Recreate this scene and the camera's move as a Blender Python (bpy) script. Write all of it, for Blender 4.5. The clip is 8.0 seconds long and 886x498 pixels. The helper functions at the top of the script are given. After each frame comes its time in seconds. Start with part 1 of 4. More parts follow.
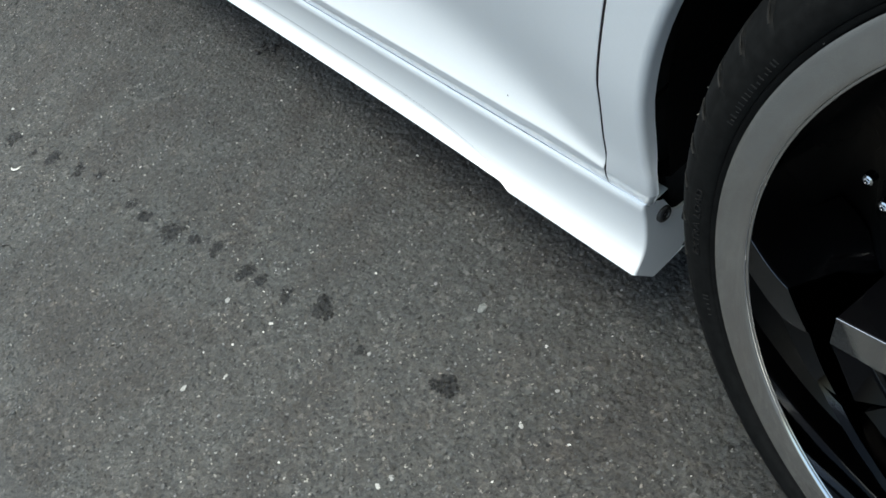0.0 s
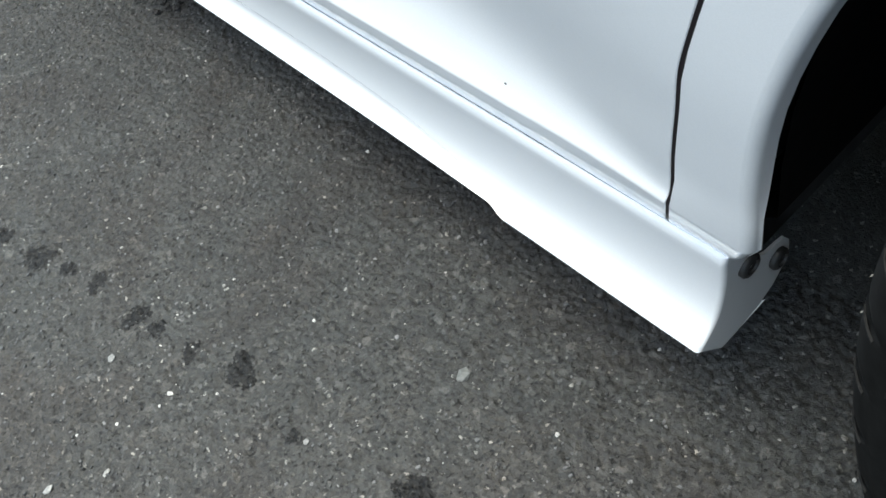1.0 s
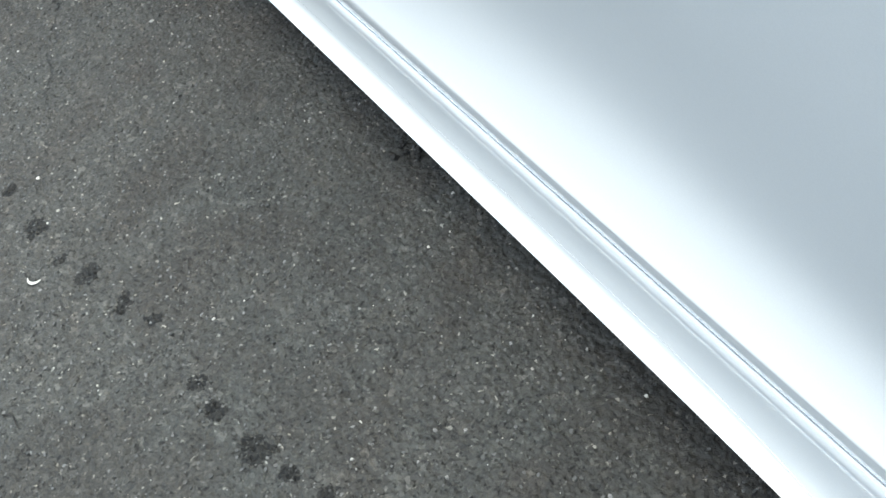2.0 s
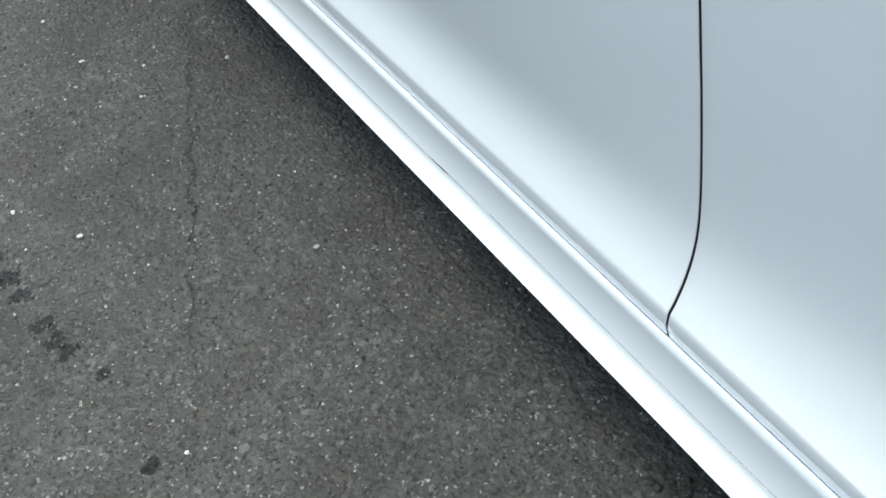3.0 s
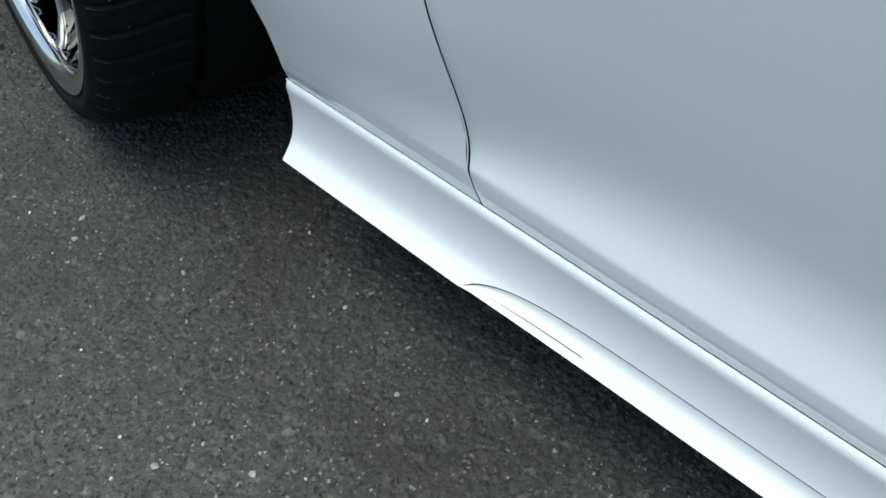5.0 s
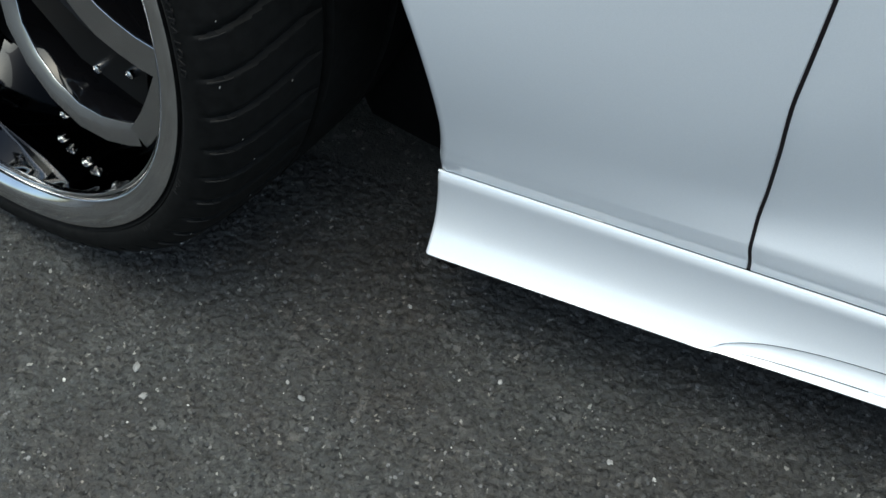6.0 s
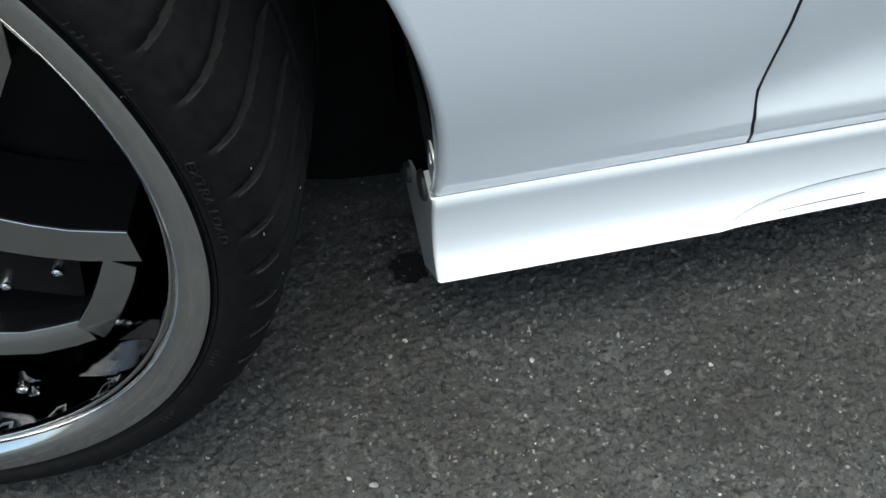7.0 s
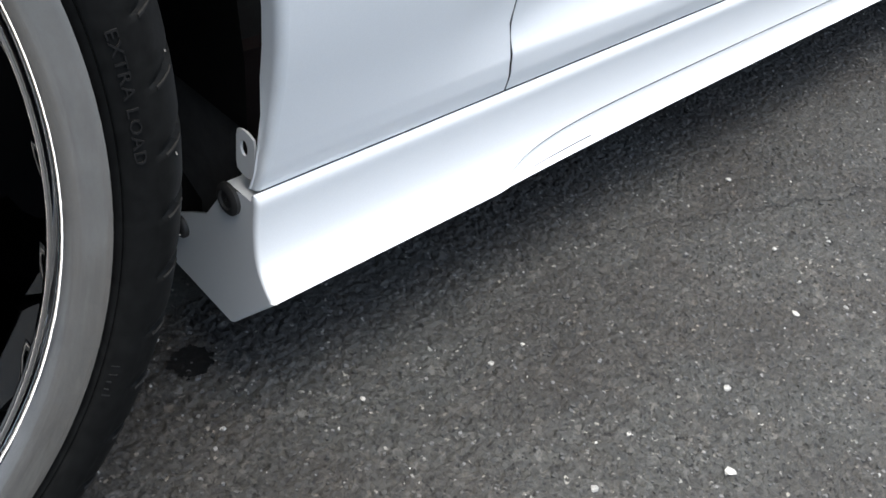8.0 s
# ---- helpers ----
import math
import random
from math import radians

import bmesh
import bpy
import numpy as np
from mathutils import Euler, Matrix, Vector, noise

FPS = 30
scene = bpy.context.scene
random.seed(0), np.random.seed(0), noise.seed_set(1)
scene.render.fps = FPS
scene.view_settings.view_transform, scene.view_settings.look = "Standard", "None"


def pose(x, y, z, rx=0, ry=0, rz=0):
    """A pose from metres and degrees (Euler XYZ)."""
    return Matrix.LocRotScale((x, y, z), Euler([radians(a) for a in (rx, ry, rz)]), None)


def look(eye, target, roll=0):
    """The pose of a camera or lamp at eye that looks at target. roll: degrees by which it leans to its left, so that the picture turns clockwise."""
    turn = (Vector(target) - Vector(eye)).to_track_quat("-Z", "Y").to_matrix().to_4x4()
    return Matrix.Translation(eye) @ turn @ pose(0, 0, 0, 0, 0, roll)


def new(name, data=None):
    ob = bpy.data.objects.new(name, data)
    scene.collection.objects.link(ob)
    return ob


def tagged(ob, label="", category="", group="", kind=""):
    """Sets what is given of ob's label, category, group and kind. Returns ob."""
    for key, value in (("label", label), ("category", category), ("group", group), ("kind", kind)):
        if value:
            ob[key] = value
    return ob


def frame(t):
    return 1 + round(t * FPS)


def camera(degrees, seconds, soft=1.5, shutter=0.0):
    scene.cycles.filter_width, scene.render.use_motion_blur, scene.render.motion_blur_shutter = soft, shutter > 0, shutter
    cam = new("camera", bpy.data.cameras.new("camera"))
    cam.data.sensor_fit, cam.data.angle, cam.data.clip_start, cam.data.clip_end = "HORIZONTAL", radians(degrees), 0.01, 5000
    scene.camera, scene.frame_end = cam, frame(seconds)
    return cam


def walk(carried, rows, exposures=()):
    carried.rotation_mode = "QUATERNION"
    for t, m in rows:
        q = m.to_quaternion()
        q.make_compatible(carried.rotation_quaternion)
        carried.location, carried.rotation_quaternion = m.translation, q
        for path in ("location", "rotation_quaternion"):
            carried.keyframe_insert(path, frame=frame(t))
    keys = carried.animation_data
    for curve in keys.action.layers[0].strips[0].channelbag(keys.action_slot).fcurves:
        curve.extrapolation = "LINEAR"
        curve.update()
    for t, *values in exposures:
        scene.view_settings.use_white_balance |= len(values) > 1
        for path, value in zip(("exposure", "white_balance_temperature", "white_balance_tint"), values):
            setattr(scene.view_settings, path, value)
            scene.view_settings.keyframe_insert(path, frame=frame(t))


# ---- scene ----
cam = camera(47.0, 8.0)
PATH = [
    (0, (0.42, -0.318, 0.797), (-0.8262, 0.188, -0.6832), -24.11),
    (0.2, (0.3716, -0.281, 0.7345), (-0.8661, 0.2296, -0.7513), -24.38),
    (0.5, (0.294, -0.23, 0.662), (-0.8921, 0.2802, -0.8654), -25.00),
    (0.7, (0.2521, -0.2101, 0.6331), (-0.9116, 0.2956, -0.9128), -24.75),
    (1, (0.2, -0.207, 0.621), (-0.9386, 0.3048, -0.9416), -23.60),
    (1.2, (0.1513, -0.2047, 0.6256), (-0.9769, 0.2939, -0.9487), -22.82),
    (1.5, (0.071, -0.197, 0.637), (-1.1169, 0.279, -0.9), -21.40),
    (1.7, (0.0086, -0.1948, 0.6589), (-1.1788, 0.2696, -0.882), -19.21),
    (2, (-0.077, -0.194, 0.691), (-1.2679, 0.222, -0.861), -19.40),
    (2.2, (-0.145, -0.191, 0.726), (-1.318, 0.187, -0.8492), -19.30),
    (2.48, (-0.248, -0.208, 0.7411), (-1.4277, 0.2026, -0.8209), -16.86),
    (2.75, (-0.352, -0.2375, 0.735), (-1.5528, 0.2594, -0.7853), -13.09),
    (3.02, (-0.4623, -0.2689, 0.7188), (-1.6797, 0.3329, -0.7495), -9.07),
    (3.3, (-0.585, -0.292, 0.702), (-1.8078, 0.3948, -0.7238), -5.81),
    (3.5, (-0.682, -0.298, 0.69), (-1.905, 0.42, -0.7202), -4.50),
    (3.8, (-0.823, -0.3008, 0.6822), (-2.0239, 0.451, -0.7294), -2.90),
    (4, (-0.923, -0.288, 0.691), (-2.0957, 0.4548, -0.7488), -3.40),
    (4.2, (-1.0461, -0.2923, 0.678), (-2.1744, 0.4724, -0.7856), -3.73),
    (4.5, (-1.225, -0.299, 0.658), (-2.3178, 0.508, -0.8098), -6.10),
    (4.7, (-1.3296, -0.3119, 0.6637), (-2.3906, 0.5462, -0.7984), -6.39),
    (5, (-1.459, -0.323, 0.666), (-2.4661, 0.5901, -0.801), -4.00),
    (5.2, (-1.582, -0.324, 0.689), (-2.4529, 0.5629, -0.8778), -1.30),
    (5.47, (-1.7007, -0.3391, 0.7027), (-2.4053, 0.591, -0.9217), 1.08),
    (5.75, (-1.7922, -0.3641, 0.7053), (-2.3241, 0.652, -0.9332), 2.71),
    (6.03, (-1.8673, -0.3852, 0.7028), (-2.2156, 0.7173, -0.9291), 3.71),
    (6.3, (-1.939, -0.389, 0.702), (-2.112, 0.7601, -0.9258), 4.30),
    (6.5, (-1.991, -0.373, 0.703), (-2.047, 0.7891, -0.9238), 4.30),
    (6.7, (-2.0328, -0.3531, 0.7108), (-1.9542, 0.7743, -0.9393), 2.66),
    (7, (-2.076, -0.336, 0.698), (-1.835, 0.7151, -0.9864), 0.80),
    (7.2, (-2.1055, -0.3348, 0.689), (-1.7432, 0.6652, -1.0048), 1.75),
    (7.5, (-2.186, -0.348, 0.647), (-1.5509, 0.6511, -0.965), 0.60),
    (7.7, (-2.2371, -0.3551, 0.6156), (-1.3568, 0.6712, -0.8582), 2.93),
    (8, (-2.272, -0.355, 0.539), (-1.0961, 0.6509, -0.728), 9.10),
]
EXPOSURES = [(t, e + 1.12, k + 110, 6 if t > 7.5 else 3 if 1.2 < t < 1.8 else -2 if t < 0.3 or t > 1.8 else 0) for t, e, k in ((0, 0.30, 6420), (0.5, 0.36, 6440), (1, 0.48, 6450), (1.5, 0.54, 6450), (2, 0.49, 6380), (2.2, 0.46, 6380), (3.3, 0.3, 6350), (4, 0.12, 6300), (5, 0.0, 6300), (6.5, 0.08, 6300), (7.2, 0.42, 6440), (8, 0.67, 6560))]
walk(cam, [(t, look(e, g, r)) for t, e, g, r in PATH], EXPOSURES)

# ---- light: an overcast sky and a wide veiled sun almost overhead ----
world = bpy.data.worlds.new("sky")
scene.world = world
world.use_nodes = True
wn, wl = world.node_tree.nodes, world.node_tree.links
wn.clear()
sky = wn.new("ShaderNodeTexSky")
sky.sky_type = "NISHITA"
sky.sun_disc = False
sky.sun_elevation, sky.sun_rotation = radians(83), radians(180)
sky.air_density, sky.dust_density, sky.ozone_density = 1.0, 4.0, 1.0
bg = wn.new("ShaderNodeBackground")
bg.inputs["Strength"].default_value = 0.135
wo = wn.new("ShaderNodeOutputWorld")
wl.new(sky.outputs[0], bg.inputs[0])
wl.new(bg.outputs[0], wo.inputs[0])
sun = new("sun", bpy.data.lights.new("sun", "SUN"))
sun.data.energy, sun.data.angle, sun.data.color = 1.7, radians(62), (1.0, 0.985, 0.96)
sun.matrix_world = look((-1.0, 0.2, 8.0), (-1.0, 0.0, 0.0))


# ---- materials ----
def mat(name):
    m = bpy.data.materials.new(name)
    m.use_nodes = True
    nt = m.node_tree
    return m, nt.nodes, nt.links, nt.nodes["Principled BSDF"]


def node(ns, kind, **kw):
    n = ns.new(kind)
    for k, v in kw.items():
        n.inputs[k].default_value = v
    return n


def ramp(ns, stops):
    r = ns.new("ShaderNodeValToRGB")
    while len(r.color_ramp.elements) < len(stops):
        r.color_ramp.elements.new(0.5)
    for el, (p, c) in zip(r.color_ramp.elements, stops):
        el.position = p
        el.color = (*c, 1) if isinstance(c, tuple) else (c, c, c, 1)
    return r


def mixc(ns, ls, fac, a, b, how="MIX"):
    m = ns.new("ShaderNodeMix")
    m.data_type, m.blend_type = "RGBA", how
    for sock, v in ((m.inputs[0], fac), (m.inputs[6], a), (m.inputs[7], b)):
        if hasattr(v, "links"):
            ls.new(v, sock)
        else:
            sock.default_value = v if isinstance(v, float) else (*v, 1)
    return m.outputs[2]


def mth(ns, ls, op, a, b=None, c=None):
    m = ns.new("ShaderNodeMath")
    m.operation = op
    for sock, v in zip(m.inputs, (a, b, c)):
        if v is None:
            continue
        if hasattr(v, "links"):
            ls.new(v, sock)
        else:
            sock.default_value = v
    return m.outputs[0]


def asphalt(name, wet=0.0, crack=False):
    m, ns, ls, bsdf = mat(name)
    pos = ns.new("ShaderNodeNewGeometry").outputs["Position"]
    warp = node(ns, "ShaderNodeTexNoise", Scale=190.0, Detail=3.0, Roughness=0.6)
    ls.new(pos, warp.inputs["Vector"])
    wv = ns.new("ShaderNodeVectorMath")
    wv.operation = "MULTIPLY_ADD"
    ls.new(warp.outputs["Color"], wv.inputs[0])
    wv.inputs[1].default_value = (0.0055, 0.0055, 0.0)
    ls.new(pos, wv.inputs[2])
    p = wv.outputs[0]
    big = node(ns, "ShaderNodeTexVoronoi", Scale=165.0)
    small = node(ns, "ShaderNodeTexVoronoi", Scale=430.0)
    for v in (big, small):
        ls.new(p, v.inputs["Vector"])
    fine = node(ns, "ShaderNodeTexNoise", Scale=1100.0, Detail=4.0, Roughness=0.7)
    mid = node(ns, "ShaderNodeTexNoise", Scale=14.0, Detail=5.0, Roughness=0.65)
    wide = node(ns, "ShaderNodeTexNoise", Scale=2.3, Detail=3.0)
    blend = node(ns, "ShaderNodeTexNoise", Scale=110.0, Detail=2.0)
    for n in (fine, mid, wide, blend):
        ls.new(pos, n.inputs["Vector"])
    sep = ns.new("ShaderNodeSeparateColor")
    ls.new(big.outputs["Color"], sep.inputs[0])
    sep2 = ns.new("ShaderNodeSeparateColor")
    ls.new(small.outputs["Color"], sep2.inputs[0])
    stone = ramp(ns, [(0.0, (0.024, 0.025, 0.024)), (0.45, (0.036, 0.037, 0.036)), (0.8, (0.050, 0.051, 0.049)), (0.93, (0.064, 0.065, 0.063)), (1.0, (0.10, 0.10, 0.096))])
    ls.new(sep.outputs[0], stone.inputs[0])
    grit = ramp(ns, [(0.0, (0.018, 0.018, 0.018)), (0.6, (0.036, 0.037, 0.036)), (0.92, (0.054, 0.055, 0.054)), (0.97, (0.10, 0.10, 0.095)), (1.0, (0.30, 0.30, 0.28))])
    ls.new(sep2.outputs[0], grit.inputs[0])
    share = ramp(ns, [(0.42, 0.0), (0.56, 1.0)])
    ls.new(blend.outputs[0], share.inputs[0])
    col = mixc(ns, ls, share.outputs[0], grit.outputs[0], stone.outputs[0])
    tone = ramp(ns, [(0.25, 0.84), (0.75, 1.16)])
    ls.new(mid.outputs[0], tone.inputs[0])
    col = mixc(ns, ls, 1.0, col, tone.outputs[0], "MULTIPLY")
    tone2 = ramp(ns, [(0.3, (0.86, 0.90, 0.90)), (0.7, (1.12, 1.07, 1.03))])
    ls.new(wide.outputs[0], tone2.inputs[0])
    col = mixc(ns, ls, 1.0, col, tone2.outputs[0], "MULTIPLY")
    soil = node(ns, "ShaderNodeTexNoise", Scale=6.5, Detail=6.0, Roughness=0.6, Distortion=0.4)
    ls.new(pos, soil.inputs["Vector"])
    stain = ramp(ns, [(0.47, (1.0, 1.0, 1.0)), (0.57, (0.82, 0.78, 0.76)), (0.70, (0.64, 0.59, 0.56))])
    ls.new(soil.outputs[0], stain.inputs[0])
    col = mixc(ns, ls, 1.0, col, stain.outputs[0], "MULTIPLY")
    tone3 = ramp(ns, [(0.3, 0.70), (0.7, 1.30)])
    ls.new(fine.outputs[0], tone3.inputs[0])
    col = mixc(ns, ls, 1.0, col, tone3.outputs[0], "MULTIPLY")
    # pits: shade put into the colour with the mask that also sinks the bump
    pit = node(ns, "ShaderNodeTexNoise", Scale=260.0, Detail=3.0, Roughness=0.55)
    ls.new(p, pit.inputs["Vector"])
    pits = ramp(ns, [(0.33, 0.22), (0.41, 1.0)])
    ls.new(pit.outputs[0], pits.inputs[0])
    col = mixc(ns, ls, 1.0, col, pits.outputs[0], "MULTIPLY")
    hue = node(ns, "ShaderNodeTexNoise", Scale=30.0, Detail=4.0, Roughness=0.6)
    ls.new(p, hue.inputs["Vector"])
    tint = ramp(ns, [(0.36, (0.815, 0.835, 0.83)), (0.5, (0.832, 0.835, 0.822)), (0.66, (0.868, 0.835, 0.80))])
    ls.new(hue.outputs[0], tint.inputs[0])
    col = mixc(ns, ls, 1.0, col, tint.outputs[0], "MULTIPLY")
    h = mth(ns, ls, "MULTIPLY", pits.outputs[0], 0.8)
    h = mth(ns, ls, "MULTIPLY_ADD", small.outputs["Distance"], -0.35, h)
    h = mth(ns, ls, "MULTIPLY_ADD", fine.outputs[0], 0.5, h)
    h = mth(ns, ls, "MULTIPLY_ADD", sep2.outputs[1], 0.35, h)
    if crack:
        sp = ns.new("ShaderNodeSeparateXYZ")
        ls.new(pos, sp.inputs[0])
        jag = node(ns, "ShaderNodeTexNoise", Scale=26.0, Detail=6.0, Roughness=0.65)
        ls.new(pos, jag.inputs["Vector"])
        line = mth(ns, ls, "MULTIPLY_ADD", sp.outputs[0], CRACK_SLOPE, CRACK_BASE)
        line = mth(ns, ls, "SUBTRACT", sp.outputs[1], line)
        line = mth(ns, ls, "MULTIPLY_ADD", mth(ns, ls, "SUBTRACT", jag.outputs[0], 0.5), 0.05, line)
        line = mth(ns, ls, "ABSOLUTE", line)
        thin = ramp(ns, [(0.0, 1.0), (0.35, 0.75), (1.0, 0.0)])
        ls.new(mth(ns, ls, "DIVIDE", line, 0.0024), thin.inputs[0])
        ends = ramp(ns, [(0.0, 0.0), (0.12, 0.7), (0.55, 1.0), (0.85, 0.8), (1.0, 0.0)])
        span = ns.new("ShaderNodeMapRange")
        span.inputs[1].default_value, span.inputs[2].default_value = -1.72, -1.02
        ls.new(sp.outputs[0], span.inputs[0])
        ls.new(span.outputs[0], ends.inputs[0])
        cm = mth(ns, ls, "MULTIPLY", thin.outputs[0], ends.outputs[0])
        cm = mth(ns, ls, "MULTIPLY", cm, mth(ns, ls, "MULTIPLY_ADD", mid.outputs[0], 1.0, 0.3))
        col = mixc(ns, ls, mth(ns, ls, "MINIMUM", cm, 0.85), col, (0.012, 0.012, 0.012))
        h = mth(ns, ls, "MULTIPLY_ADD", cm, -2.0, h)
    if wet:
        col = mixc(ns, ls, 1.0, col, (wet, wet, wet), "MULTIPLY")
    ls.new(col, bsdf.inputs["Base Color"])
    bump = node(ns, "ShaderNodeBump", Strength=0.9, Distance=0.0016)
    ls.new(h, bump.inputs["Height"])
    ls.new(bump.outputs[0], bsdf.inputs["Normal"])
    bsdf.inputs["Roughness"].default_value = 0.5 if wet else 0.62
    bsdf.inputs["Specular IOR Level"].default_value = 0.3 if wet else 0.5
    return m


# a hair crack on a slant: y = -0.206 - 0.42 * (x + 1.128)
CRACK_SLOPE, CRACK_BASE = -0.42, -0.206 - 0.42 * 1.128
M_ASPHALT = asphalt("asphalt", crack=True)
M_WET = asphalt("damp_asphalt", wet=0.22)


def chips(name, stops):
    m, ns, ls, bsdf = mat(name)
    isl = ns.new("ShaderNodeNewGeometry")
    r = ramp(ns, stops)
    ls.new(isl.outputs["Random Per Island"], r.inputs[0])
    n = node(ns, "ShaderNodeTexNoise", Scale=700.0, Detail=3.0)
    ls.new(isl.outputs["Position"], n.inputs["Vector"])
    t = ramp(ns, [(0.3, 0.7), (0.7, 1.25)])
    ls.new(n.outputs[0], t.inputs[0])
    ls.new(mixc(ns, ls, 1.0, r.outputs[0], t.outputs[0], "MULTIPLY"), bsdf.inputs["Base Color"])
    b = node(ns, "ShaderNodeBump", Strength=0.5, Distance=0.0008)
    ls.new(n.outputs[0], b.inputs["Height"])
    ls.new(b.outputs[0], bsdf.inputs["Normal"])
    bsdf.inputs["Roughness"].default_value = 0.6
    return m


def pebble_mat():
    m, ns, ls, bsdf = mat("pale_stone")
    oi = ns.new("ShaderNodeObjectInfo")
    r = ramp(ns, [(0.0, (0.16, 0.165, 0.16)), (0.6, (0.27, 0.27, 0.255)), (1.0, (0.38, 0.375, 0.35))])
    ls.new(oi.outputs["Random"], r.inputs[0])
    n = node(ns, "ShaderNodeTexNoise", Scale=450.0, Detail=3.0)
    tc = ns.new("ShaderNodeNewGeometry")
    ls.new(tc.outputs["Position"], n.inputs["Vector"])
    t = ramp(ns, [(0.3, 0.7), (0.7, 1.15)])
    ls.new(n.outputs[0], t.inputs[0])
    ls.new(mixc(ns, ls, 1.0, r.outputs[0], t.outputs[0], "MULTIPLY"), bsdf.inputs["Base Color"])
    bsdf.inputs["Roughness"].default_value = 0.55
    return m


def paint(name, base=(0.84, 0.86, 0.87)):
    """White pearl lacquer with a clear coat, faint flake and a slight orange peel."""
    m, ns, ls, bsdf = mat(name)
    pos = ns.new("ShaderNodeNewGeometry").outputs["Position"]
    n = node(ns, "ShaderNodeTexNoise", Scale=5.0, Detail=3.0)
    peel = node(ns, "ShaderNodeTexNoise", Scale=260.0, Detail=1.0)
    fl = node(ns, "ShaderNodeTexVoronoi", Scale=2500.0)
    for q in (n, peel, fl):
        ls.new(pos, q.inputs["Vector"])
    t = ramp(ns, [(0.3, 0.975), (0.7, 1.0)])
    ls.new(n.outputs[0], t.inputs[0])
    f = ramp(ns, [(0.0, 0.96), (1.0, 1.0)])
    sc = ns.new("ShaderNodeSeparateColor")
    ls.new(fl.outputs["Color"], sc.inputs[0])
    ls.new(sc.outputs[0], f.inputs[0])
    c = mixc(ns, ls, 1.0, base, t.outputs[0], "MULTIPLY")
    ls.new(mixc(ns, ls, 1.0, c, f.outputs[0], "MULTIPLY"), bsdf.inputs["Base Color"])
    b = node(ns, "ShaderNodeBump", Strength=0.02, Distance=0.001)
    ls.new(peel.outputs[0], b.inputs["Height"])
    ls.new(b.outputs[0], bsdf.inputs["Coat Normal"])
    bsdf.inputs["Roughness"].default_value = 0.33
    bsdf.inputs["Metallic"].default_value = 0.22
    bsdf.inputs["Coat Weight"].default_value = 1.0
    bsdf.inputs["Coat Roughness"].default_value = 0.07
    return m


def plain(name, base, rough, metal=0.0, grain=0.0, scale=200.0, coat=0.0, bump=0.0, spec=0.5):
    m, ns, ls, bsdf = mat(name)
    pos = ns.new("ShaderNodeNewGeometry").outputs["Position"]
    n = node(ns, "ShaderNodeTexNoise", Scale=scale, Detail=4.0, Roughness=0.6)
    w = node(ns, "ShaderNodeTexNoise", Scale=scale * 0.07, Detail=3.0)
    ls.new(pos, n.inputs["Vector"])
    ls.new(pos, w.inputs["Vector"])
    t = ramp(ns, [(0.3, 1.0 - grain), (0.7, 1.0 + grain)])
    ls.new(n.outputs[0], t.inputs[0])
    ls.new(mixc(ns, ls, 1.0, base, t.outputs[0], "MULTIPLY"), bsdf.inputs["Base Color"])
    r = ramp(ns, [(0.3, max(rough - 0.06 * (rough > 0.1), 0.02)), (0.7, rough + 0.08 * (rough > 0.1))])
    ls.new(w.outputs[0], r.inputs[0])
    ls.new(r.outputs[0], bsdf.inputs["Roughness"])
    bsdf.inputs["Metallic"].default_value = metal
    bsdf.inputs["Specular IOR Level"].default_value = spec
    bsdf.inputs["Coat Weight"].default_value = coat
    if bump:
        b = node(ns, "ShaderNodeBump", Strength=bump, Distance=0.001)
        ls.new(n.outputs[0], b.inputs["Height"])
        ls.new(b.outputs[0], bsdf.inputs["Normal"])
    return m


M_PAINT = paint("white_pearl_lacquer")
M_RUBBER = plain("tyre_rubber", (0.0052, 0.0054, 0.0053), 0.66, grain=0.35, scale=160.0, bump=0.2, spec=0.07)
M_SCUFF = plain("scuffed_rubber", (0.010, 0.010, 0.0098), 0.75, grain=0.5, scale=260.0, spec=0.2)
M_TREAD = plain("worn_rubber", (0.013, 0.013, 0.013), 0.7, grain=0.3, scale=300.0, spec=0.15)
M_FACE = plain("machined_aluminium", (0.48, 0.485, 0.49), 0.14, metal=1.0, grain=0.06, scale=90.0)
M_CHROME = plain("polished_aluminium", (0.63, 0.64, 0.65), 0.08, metal=1.0, grain=0.08, scale=45.0, bump=0.12)
M_LETTER = plain("moulded_rubber", (0.0080, 0.0080, 0.0080), 0.65, grain=0.3, scale=300.0, spec=0.12)
M_GRIT = plain("pale_grit", (0.16, 0.16, 0.15), 0.7)
M_BARREL = plain("dark_chrome", (0.15, 0.152, 0.155), 0.03, metal=1.0, grain=0.04, scale=60.0)
M_BLACK = plain("gloss_black_lacquer", (0.003, 0.003, 0.0035), 0.04, spec=0.3)
M_DISC = plain("satin_black_lacquer", (0.003, 0.003, 0.003), 0.3, spec=0.1)
M_LINER = plain("black_plastic_liner", (0.003, 0.003, 0.003), 0.85, grain=0.3, scale=120.0, bump=0.3, spec=0.06)
M_UNDER = plain("underbody_coating", (0.02, 0.02, 0.02), 0.85, grain=0.3, scale=80.0, bump=0.3)
# rubber of the seals, also the dark colour that shades the lip creases
M_SEAL_AND_SHADE = plain("rubber_seal_and_crease_shade", (0.010, 0.007, 0.008), 0.6, spec=0.2)
M_CLIP = plain("dark_plastic_clip", (0.018, 0.018, 0.018), 0.55, grain=0.2)
M_BOLT = plain("chrome_bolt", (0.6, 0.6, 0.6), 0.08, metal=1.0)
